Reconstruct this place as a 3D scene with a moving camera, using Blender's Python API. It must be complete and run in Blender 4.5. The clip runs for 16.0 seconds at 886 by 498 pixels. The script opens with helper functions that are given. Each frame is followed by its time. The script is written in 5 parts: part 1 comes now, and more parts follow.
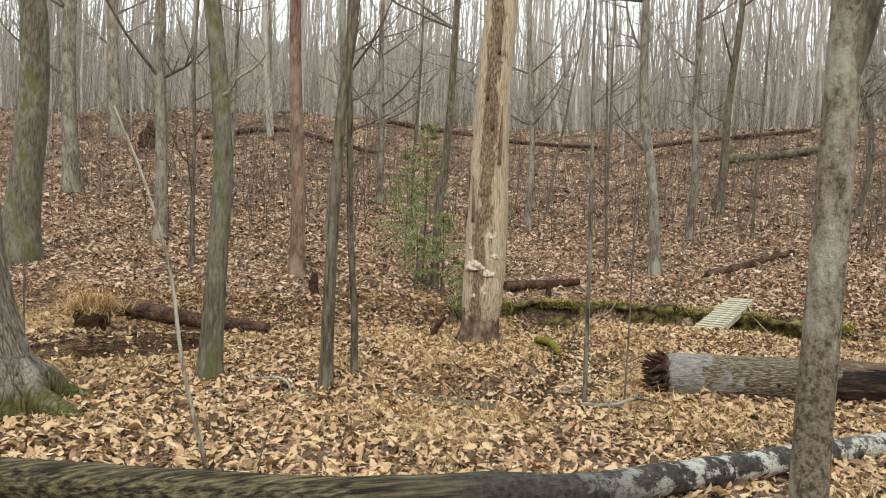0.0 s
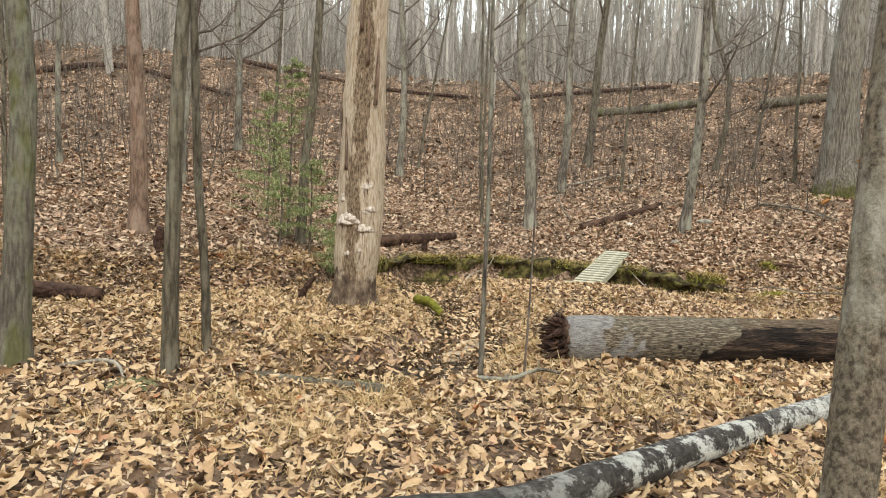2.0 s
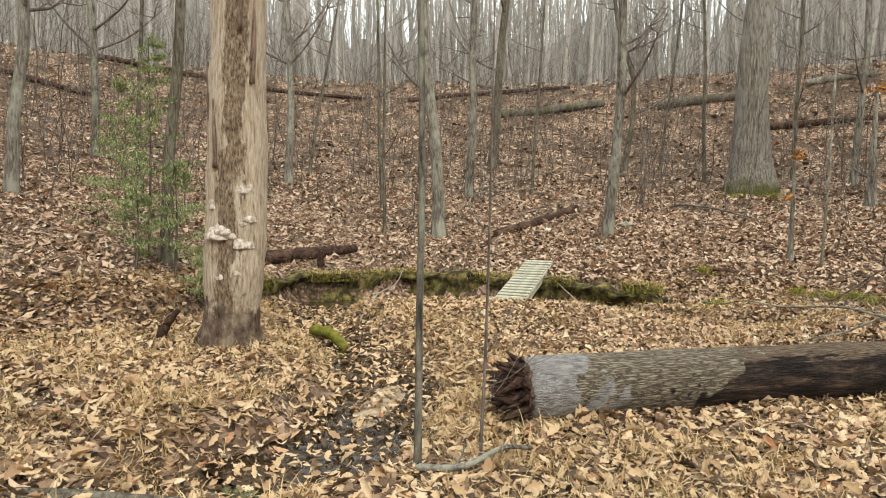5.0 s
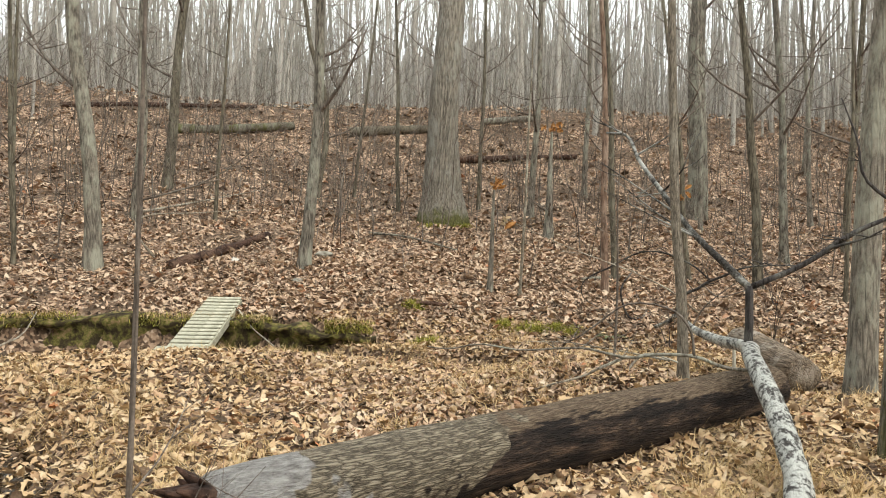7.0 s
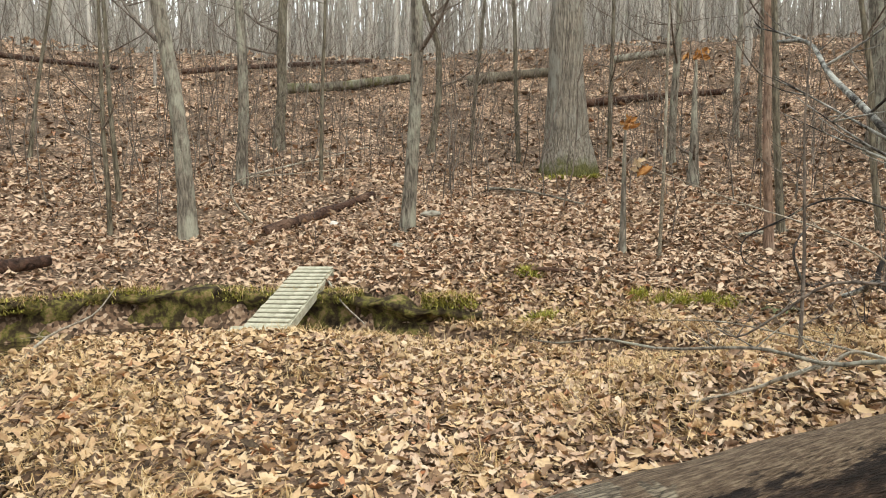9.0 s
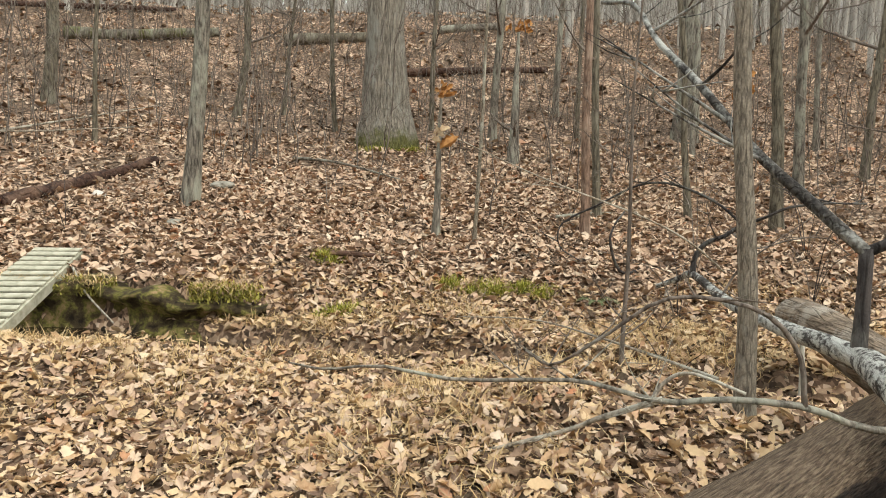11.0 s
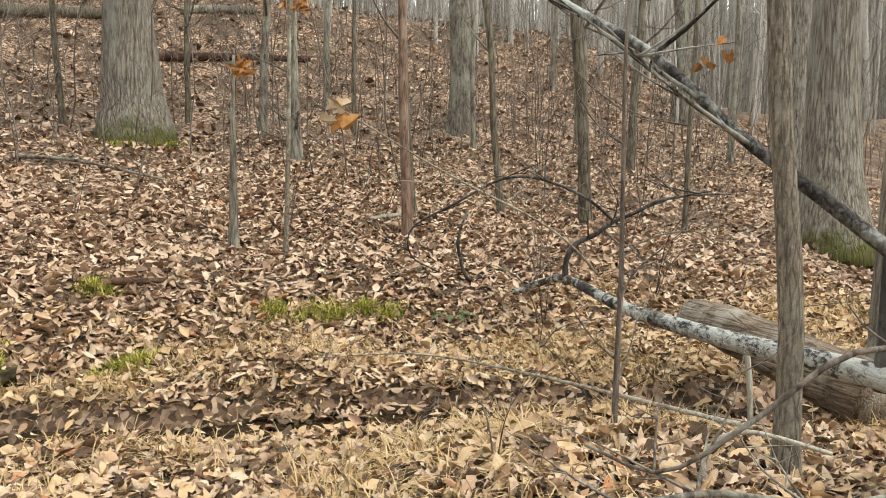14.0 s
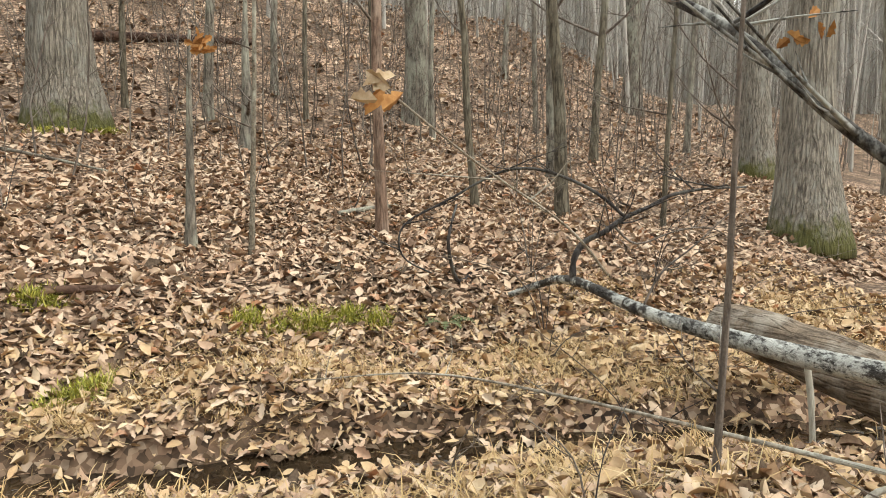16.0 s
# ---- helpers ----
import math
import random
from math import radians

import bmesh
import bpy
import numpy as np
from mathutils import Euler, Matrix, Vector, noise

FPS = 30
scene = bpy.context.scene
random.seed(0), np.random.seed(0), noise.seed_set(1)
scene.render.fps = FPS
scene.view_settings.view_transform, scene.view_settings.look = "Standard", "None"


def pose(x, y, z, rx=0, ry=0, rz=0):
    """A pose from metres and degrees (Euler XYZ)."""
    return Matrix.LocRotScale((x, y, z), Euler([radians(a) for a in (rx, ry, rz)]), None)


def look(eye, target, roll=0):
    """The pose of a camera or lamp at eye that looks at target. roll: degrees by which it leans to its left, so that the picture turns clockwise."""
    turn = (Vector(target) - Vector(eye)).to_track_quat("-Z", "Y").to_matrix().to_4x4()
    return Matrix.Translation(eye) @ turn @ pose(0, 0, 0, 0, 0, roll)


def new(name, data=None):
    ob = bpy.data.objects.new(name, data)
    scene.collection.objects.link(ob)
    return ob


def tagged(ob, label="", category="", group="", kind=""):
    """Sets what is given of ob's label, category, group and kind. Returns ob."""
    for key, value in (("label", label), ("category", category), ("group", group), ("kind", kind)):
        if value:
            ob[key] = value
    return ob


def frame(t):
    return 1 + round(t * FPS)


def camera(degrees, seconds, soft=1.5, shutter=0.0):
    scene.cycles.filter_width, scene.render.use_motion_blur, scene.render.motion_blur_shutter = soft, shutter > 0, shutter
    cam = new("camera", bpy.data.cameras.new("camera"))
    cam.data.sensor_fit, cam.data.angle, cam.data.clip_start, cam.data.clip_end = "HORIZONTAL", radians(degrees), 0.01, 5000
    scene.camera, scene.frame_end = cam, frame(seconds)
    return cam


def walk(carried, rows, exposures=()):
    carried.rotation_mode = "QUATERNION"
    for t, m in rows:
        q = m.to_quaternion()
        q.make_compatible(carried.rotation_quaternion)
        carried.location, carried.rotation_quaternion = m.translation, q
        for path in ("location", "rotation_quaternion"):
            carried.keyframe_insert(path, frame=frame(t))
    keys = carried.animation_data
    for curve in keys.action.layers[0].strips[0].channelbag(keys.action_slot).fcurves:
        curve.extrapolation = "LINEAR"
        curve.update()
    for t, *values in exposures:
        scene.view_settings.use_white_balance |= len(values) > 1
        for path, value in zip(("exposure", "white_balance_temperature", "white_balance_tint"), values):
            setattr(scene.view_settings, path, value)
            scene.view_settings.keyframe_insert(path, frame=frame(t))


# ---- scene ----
cam = camera(64.6, 16.0, soft=1.0)
PATH = [
    (0, (1.267, 0.416, 1.52), (0.716, 2.338, 1.503), 2.0),
    (0.5, (1.242, 0.47, 1.486), (0.666, 2.382, 1.373), 2.8),
    (1, (1.103, 0.708, 1.462), (0.636, 2.647, 1.322), 3.3),
    (1.5, (0.96, 1.043, 1.493), (0.668, 3.016, 1.341), 2.6),
    (2, (0.912, 1.446, 1.501), (0.74, 3.434, 1.362), 2.2),
    (2.5, (0.722, 1.794, 1.526), (0.74, 3.793, 1.463), 0.4),
    (3, (0.579, 2.145, 1.527), (0.583, 4.143, 1.436), -0.8),
    (3.2, (0.544, 2.294, 1.521), (0.53, 4.291, 1.418), -0.4),
    (5.3, (0.661, 3.666, 1.45), (0.872, 5.652, 1.346), 1.6),
    (5.5, (0.675, 3.853, 1.459), (0.992, 5.826, 1.385), 1.5),
    (6, (0.731, 4.266, 1.474), (1.026, 6.243, 1.42), 1.3),
    (6.5, (0.843, 4.685, 1.485), (1.202, 6.653, 1.46), 1.5),
    (6.7, (0.852, 4.88, 1.465), (1.432, 6.794, 1.465), 2.3),
    (6.8, (0.873, 4.997, 1.452), (1.584, 6.866, 1.469), 1.8),
    (7, (0.95, 5.183, 1.426), (1.918, 6.933, 1.421), 1.4),
    (7.5, (1.208, 5.636, 1.399), (2.295, 7.314, 1.33), 0.9),
    (8, (1.4, 6.014, 1.445), (2.26, 7.817, 1.353), -0.8),
    (8.5, (1.608, 6.381, 1.484), (2.227, 8.28, 1.381), -1.6),
    (9, (1.948, 6.589, 1.455), (2.567, 8.486, 1.319), -0.6),
    (9.5, (2.235, 6.808, 1.439), (3.074, 8.617, 1.282), 0.7),
    (10, (2.422, 7.079, 1.467), (3.452, 8.784, 1.287), 0.6),
    (10.2, (2.517, 7.145, 1.459), (3.572, 8.835, 1.279), 0.6),
    (12.3, (2.973, 8.412, 1.49), (4.011, 10.097, 1.204), 2.8),
    (12.5, (2.966, 8.487, 1.49), (4.034, 10.153, 1.204), 3.0),
    (13, (3.048, 8.697, 1.501), (4.199, 10.311, 1.236), 4.5),
    (13.5, (3.091, 8.904, 1.483), (4.331, 10.451, 1.219), 8.0),
    (13.7, (3.034, 8.99, 1.464), (4.438, 10.399, 1.251), 4.3),
    (13.9, (3.029, 9.163, 1.43), (4.614, 10.369, 1.254), 1.2),
    (14, (3.005, 9.234, 1.447), (4.592, 10.433, 1.239), 0.2),
    (14.5, (2.977, 9.426, 1.486), (4.547, 10.631, 1.196), -1.1),
    (15, (3.042, 9.551, 1.472), (4.654, 10.706, 1.207), -1.0),
    (15.5, (3.194, 9.75, 1.484), (4.827, 10.883, 1.263), -0.7),
    (16, (3.238, 9.983, 1.461), (4.924, 11.032, 1.224), 0.3),
]
walk(cam, [(t, look(eye, target, roll)) for t, eye, target, roll in PATH], exposures=[(0.0, 0.0, 6700, 8), (1.5, 0.15, 6700, 8), (5.0, 0.12, 6700, 8), (7.5, 0.2, 6700, 8), (10.0, 0.22, 6700, 8), (12.5, 0.27, 6700, 8), (16.0, 0.38, 6700, 8)])

# ---- world and sun: an overcast winter day ----
world = bpy.data.worlds.new("world")
scene.world = world
world.use_nodes = True
wn = world.node_tree
sky = wn.nodes.new("ShaderNodeTexSky")
sky.sky_type, sky.sun_disc = "NISHITA", False
sky.sun_elevation, sky.sun_rotation = radians(48), radians(150)
sky.dust_density, sky.air_density = 6.0, 1.0
cloud = wn.nodes.new("ShaderNodeMix")
cloud.data_type = "RGBA"
cloud.inputs["Factor"].default_value = 0.85
cloud.inputs["B"].default_value = (7.5, 7.8, 7.9, 1)
wn.links.new(sky.outputs[0], cloud.inputs["A"])
wn.links.new(cloud.outputs["Result"], wn.nodes["Background"].inputs["Color"])
wn.nodes["Background"].inputs["Strength"].default_value = 0.212
sun = new("sun", bpy.data.lights.new("sun", "SUN"))
sun.data.energy, sun.data.angle, sun.data.color = 1.5, radians(25), (1.0, 0.96, 0.9)
sun.matrix_world = look((4, -8, 14), (2, 8, 0))


# ---- materials ----
def material(name, rough=0.85):
    m = bpy.data.materials.new(name)
    m.use_nodes = True
    nt = m.node_tree
    b = nt.nodes["Principled BSDF"]
    b.inputs["Roughness"].default_value = rough
    b.inputs["Specular IOR Level"].default_value = 0.25
    return m, nt, b


def mapped(nt, scale, source="Object"):
    tc, mp = nt.nodes.new("ShaderNodeTexCoord"), nt.nodes.new("ShaderNodeMapping")
    mp.inputs["Scale"].default_value = scale
    nt.links.new(tc.outputs[source], mp.inputs[0])
    return mp.outputs[0]


def noise_node(nt, vec, scale, detail=5.0, rough=0.6):
    n = nt.nodes.new("ShaderNodeTexNoise")
    n.inputs["Scale"].default_value, n.inputs["Detail"].default_value, n.inputs["Roughness"].default_value = scale, detail, rough
    nt.links.new(vec, n.inputs["Vector"])
    return n.outputs[0]


def ramp(nt, value, stops):
    r = nt.nodes.new("ShaderNodeValToRGB")
    while len(r.color_ramp.elements) < len(stops):
        r.color_ramp.elements.new(0.5)
    for e, (p, c) in zip(r.color_ramp.elements, stops):
        e.position, e.color = p, (*c, 1) if len(c) == 3 else c
    nt.links.new(value, r.inputs[0])
    return r.outputs[0]


def mix(nt, fac, a, b, blend="MIX"):
    n = nt.nodes.new("ShaderNodeMix")
    n.data_type, n.blend_type = "RGBA", blend
    for sock, v in ((n.inputs["Factor"], fac), (n.inputs["A"], a), (n.inputs["B"], b)):
        if isinstance(v, (int, float)):
            sock.default_value = v
        elif isinstance(v, tuple):
            sock.default_value = (*v, 1)
        else:
            nt.links.new(v, sock)
    return n.outputs["Result"]


def bump(nt, b, height, strength=0.5, dist=0.02):
    n = nt.nodes.new("ShaderNodeBump")
    n.inputs["Strength"].default_value, n.inputs["Distance"].default_value = strength, dist
    nt.links.new(height, n.inputs["Height"])
    nt.links.new(n.outputs[0], b.inputs["Normal"])


def noise_colour(nt, vec, scale):
    n = nt.nodes.new("ShaderNodeTexNoise")
    n.inputs["Scale"].default_value = scale
    nt.links.new(vec, n.inputs["Vector"])
    return n.outputs["Color"]


def bark(name, dark, light, lichen, amount, ridge=(9, 9, 1.6), depth=0.02, moss=0.0, moss_top=0.5, fissure=0.7):
    """Bark with upright ridges, lichen blotches and, at the foot, moss."""
    m, nt, b = material(name, 0.9)
    v = mapped(nt, ridge)
    r = noise_node(nt, v, 3.0, 6, 0.65)
    col = ramp(nt, r, [(0.4, dark), (0.47, tuple((a + b) / 2 for a, b in zip(dark, light))), (0.6, light)])
    vo = nt.nodes.new("ShaderNodeTexVoronoi")
    vo.feature = "DISTANCE_TO_EDGE"
    vo.inputs["Scale"].default_value = 2.2
    warp = mix(nt, 0.25, v, noise_colour(nt, v, 1.5))
    nt.links.new(warp, vo.inputs["Vector"])
    crack = ramp(nt, vo.outputs["Distance"], [(0.0, (0.3, 0.3, 0.3)), (0.16, (1, 1, 1))])
    col = mix(nt, fissure, col, mix(nt, 1.0, col, crack, "MULTIPLY"))
    speck = noise_node(nt, mapped(nt, (1, 1, 1)), 90.0, 3, 0.7)
    col = mix(nt, 0.5, col, mix(nt, 1.0, col, ramp(nt, speck, [(0.35, (0.45, 0.45, 0.45)), (0.65, (1.5, 1.5, 1.5))]), "MULTIPLY"))
    blot = noise_node(nt, mapped(nt, (1.6, 1.6, 0.7)), 2.2, 6, 0.7)
    spot = ramp(nt, blot, [(0.55 - amount * 0.2, (0, 0, 0)), (0.68 - amount * 0.2, (1, 1, 1))])
    col = mix(nt, spot, col, lichen)
    tone = nt.nodes.new("ShaderNodeObjectInfo").outputs["Random"]
    col = mix(nt, 0.2, col, ramp(nt, tone, [(0, dark), (0.5, light), (1, (light[0] * 0.9, light[1] * 0.95, light[2]))]))
    if moss:
        sep = nt.nodes.new("ShaderNodeSeparateXYZ")
        nt.links.new(mapped(nt, (1, 1, 1)), sep.inputs[0])
        add = nt.nodes.new("ShaderNodeMath")
        add.operation = "MULTIPLY_ADD"
        nt.links.new(sep.outputs[2], add.inputs[0])
        add.inputs[1].default_value = -0.75
        nt.links.new(noise_node(nt, mapped(nt, (1, 1, 1)), 5.0, 6, 0.7), add.inputs[2])
        low = ramp(nt, add.outputs[0], [(0.2, (0, 0, 0)), (0.42, (1, 1, 1))])
        if moss_top != 0.5:
            low = ramp(nt, noise_node(nt, mapped(nt, (1.3, 1.3, 0.5)), 3.0, 4), [(0.5, (0, 0, 0)), (0.62, (1, 1, 1))])
        fac = nt.nodes.new("ShaderNodeMath")
        fac.operation = "MULTIPLY"
        nt.links.new(low, fac.inputs[0])
        fac.inputs[1].default_value = moss
        col = mix(nt, fac.outputs[0], col, ramp(nt, r, [(0.3, (0.05, 0.055, 0.012)), (0.7, (0.13, 0.13, 0.03))]))
    nt.links.new(col, b.inputs["Base Color"])
    bump(nt, b, mix(nt, min(0.5, 0.7 * fissure), r, crack), 1.0, depth)
    return m


BARK_GREY = bark("bark_grey", (0.065, 0.057, 0.046), (0.29, 0.26, 0.21), (0.34, 0.345, 0.275), 0.4)
BARK_BROWN = bark("bark_brown", (0.045, 0.038, 0.028), (0.2, 0.175, 0.125), (0.24, 0.23, 0.18), 0.2)
BARK_PALE = bark("bark_pale", (0.06, 0.048, 0.035), (0.27, 0.235, 0.175), (0.5, 0.5, 0.42), 0.3, (16, 16, 12), depth=0.014, fissure=0.08)
BARK_MOSS = bark("bark_moss", (0.07, 0.062, 0.048), (0.20, 0.18, 0.14), (0.26, 0.27, 0.2), 0.4, moss=0.75, moss_top=1.0)
BARK_OAK = bark("bark_oak", (0.065, 0.056, 0.046), (0.35, 0.315, 0.255), (0.3, 0.3, 0.26), 0.2, (11, 11, 1.1), 0.04, moss=0.9)
# bark for the woods behind, pale greys with distance haze put into the colour
BARK_HAZED = bark("bark_hazed", (0.26, 0.245, 0.215), (0.48, 0.45, 0.4), (0.46, 0.45, 0.4), 0.3, fissure=0.2)
BARK_RED = bark("bark_red", (0.10, 0.065, 0.045), (0.30, 0.2, 0.145), (0.34, 0.26, 0.2), 0.3)
BARK_RIDGED = bark("bark_ridged", (0.075, 0.062, 0.048), (0.31, 0.27, 0.21), (0.36, 0.35, 0.29), 0.25, (24, 24, 4.5), 0.012)
TWIG = bark("twig_bark", (0.1, 0.08, 0.065), (0.24, 0.2, 0.165), (0.3, 0.28, 0.24), 0.2)
TWIG_DARK = bark("dark_branch_bark", (0.03, 0.027, 0.026), (0.085, 0.075, 0.07), (0.16, 0.16, 0.14), 0.15)
TWIG_PALE = bark("pale_branch_bark", (0.2, 0.17, 0.13), (0.42, 0.37, 0.29), (0.5, 0.48, 0.4), 0.4)
ROTTEN = bark("rotten_wood", (0.016, 0.01, 0.008), (0.095, 0.052, 0.036), (0.15, 0.095, 0.065), 0.2, (4, 4, 4), 0.04)


def lichen_log():
    m, nt, b = material("lichen_bark", 0.8)
    ridges = noise_node(nt, mapped(nt, (1.5, 30, 30)), 1.6, 6, 0.6)
    r = noise_node(nt, mapped(nt, (6, 6, 6)), 4.0, 6, 0.65)
    col = ramp(nt, r, [(0.35, (0.022, 0.02, 0.019)), (0.65, (0.085, 0.078, 0.07))])
    sep = nt.nodes.new("ShaderNodeSeparateXYZ")
    nt.links.new(mapped(nt, (1, 1, 1)), sep.inputs[0])
    tenth = nt.nodes.new("ShaderNodeMath")
    tenth.operation = "MULTIPLY"
    nt.links.new(sep.outputs[0], tenth.inputs[0])
    tenth.inputs[1].default_value = 0.1
    old = ramp(nt, tenth.outputs[0], [(0.52, (1, 1, 1)), (0.6, (0, 0, 0))])
    col = mix(nt, old, col, ramp(nt, ridges, [(0.4, (0.015, 0.013, 0.008)), (0.5, (0.075, 0.065, 0.036)), (0.64, (0.2, 0.17, 0.095))]))
    blot = noise_node(nt, mapped(nt, (1.5, 1.5, 1.5)), 3.6, 7, 0.72)
    far = ramp(nt, tenth.outputs[0], [(0.62, (0, 0, 0)), (0.74, (1, 1, 1))])
    spot = mix(nt, 1.0, far, ramp(nt, blot, [(0.5, (0, 0, 0)), (0.545, (1, 1, 1))]), "MULTIPLY")
    reach = nt.nodes.new("ShaderNodeMath")
    reach.operation = "MULTIPLY"
    nt.links.new(sep.outputs[0], reach.inputs[0])
    reach.inputs[1].default_value = 0.06
    crust = mix(nt, 1.0, ramp(nt, reach.outputs[0], [(0.52, (0, 0, 0)), (0.6, (1, 1, 1)), (0.9, (1, 1, 1)), (0.95, (0, 0, 0))]), ramp(nt, noise_node(nt, mapped(nt, (5, 9, 9)), 2.4, 8, 0.75), [(0.47, (0, 0, 0)), (0.53, (1, 1, 1))]), "MULTIPLY")
    spot = mix(nt, 1.0, spot, crust, "LIGHTEN")
    col = mix(nt, spot, col, ramp(nt, r, [(0.35, (0.2, 0.2, 0.18)), (0.5, (0.5, 0.51, 0.47))]))
    nt.links.new(col, b.inputs["Base Color"])
    bump(nt, b, mix(nt, 0.5, r, ridges), 1.0, 0.03)
    return m


LICHEN = lichen_log()
BOUGH = bark("lichened_bough", (0.022, 0.02, 0.019), (0.085, 0.078, 0.07), (0.48, 0.49, 0.45), 0.42, (9, 9, 9), 0.012)


def big_log_bark():
    """Plated bark over the middle, bare grey wood at the end, dark wet wood beyond."""
    m, nt, b = material("plated_log_bark", 0.85)
    v = mapped(nt, (4.2, 34, 34))
    vo = nt.nodes.new("ShaderNodeTexVoronoi")
    vo.feature = "DISTANCE_TO_EDGE"
    vo.inputs["Scale"].default_value = 1.6
    warp = nt.nodes.new("ShaderNodeVectorMath")
    warp.operation = "ADD"
    ncol = nt.nodes.new("ShaderNodeTexNoise")
    ncol.inputs["Scale"].default_value = 2.0
    nt.links.new(v, ncol.inputs["Vector"])
    nt.links.new(v, warp.inputs[0])
    nt.links.new(ncol.outputs["Color"], warp.inputs[1])
    nt.links.new(warp.outputs[0], vo.inputs["Vector"])
    fine = noise_node(nt, mapped(nt, (4, 10, 10)), 3.0, 7, 0.7)
    plates = ramp(nt, vo.outputs["Distance"], [(0.03, (0.016, 0.013, 0.009)), (0.14, (0.2, 0.165, 0.115)), (0.3, (0.42, 0.365, 0.27))])
    plates = mix(nt, 0.35, plates, ramp(nt, fine, [(0.35, (0.08, 0.065, 0.045)), (0.65, (0.36, 0.31, 0.23))]))
    long = noise_node(nt, mapped(nt, (1.2, 7, 7)), 2.0, 6, 0.65)
    wet = ramp(nt, long, [(0.4, (0.012, 0.009, 0.008)), (0.52, (0.04, 0.029, 0.023)), (0.66, (0.13, 0.09, 0.065))])
    grain = noise_node(nt, mapped(nt, (5, 60, 60)), 2.0, 6, 0.7)
    wet = mix(nt, 0.75, wet, mix(nt, 1.0, wet, ramp(nt, grain, [(0.38, (0.25, 0.24, 0.23)), (0.62, (1.9, 1.8, 1.7))]), "MULTIPLY"))
    bare = ramp(nt, fine, [(0.35, (0.16, 0.15, 0.14)), (0.6, (0.4, 0.39, 0.37))])
    sep = nt.nodes.new("ShaderNodeSeparateXYZ")
    nt.links.new(mapped(nt, (1, 1, 1)), sep.inputs[0])
    wob = nt.nodes.new("ShaderNodeMath")
    wob.operation = "MULTIPLY_ADD"
    nt.links.new(noise_node(nt, mapped(nt, (1, 1, 1)), 3.0, 3), wob.inputs[0])
    wob.inputs[1].default_value = 2.0
    nt.links.new(sep.outputs[0], wob.inputs[2])
    half = nt.nodes.new("ShaderNodeMath")
    half.operation = "MULTIPLY"
    nt.links.new(wob.outputs[0], half.inputs[0])
    half.inputs[1].default_value = 0.33
    # paler brown wood high on the log, black lower down
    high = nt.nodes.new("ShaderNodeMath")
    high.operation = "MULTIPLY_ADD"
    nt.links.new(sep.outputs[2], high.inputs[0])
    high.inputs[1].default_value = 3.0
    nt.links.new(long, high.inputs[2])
    paler_top = ramp(nt, grain, [(0.34, (0.038, 0.026, 0.018)), (0.5, (0.14, 0.1, 0.066)), (0.66, (0.29, 0.225, 0.155))])
    wet = mix(nt, ramp(nt, high.outputs[0], [(0.92, (0, 0, 0)), (1.0, (1, 1, 1))]), wet, paler_top)
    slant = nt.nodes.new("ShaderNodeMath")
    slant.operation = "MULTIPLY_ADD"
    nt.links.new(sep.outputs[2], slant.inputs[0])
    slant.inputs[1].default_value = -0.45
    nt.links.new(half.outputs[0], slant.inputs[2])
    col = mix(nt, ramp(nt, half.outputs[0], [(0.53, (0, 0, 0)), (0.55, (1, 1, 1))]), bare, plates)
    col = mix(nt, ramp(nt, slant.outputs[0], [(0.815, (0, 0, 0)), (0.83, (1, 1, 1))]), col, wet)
    nt.links.new(col, b.inputs["Base Color"])
    bump(nt, b, mix(nt, 0.35, vo.outputs["Distance"], grain), 0.9, 0.05)
    return m


BIG_LOG = big_log_bark()


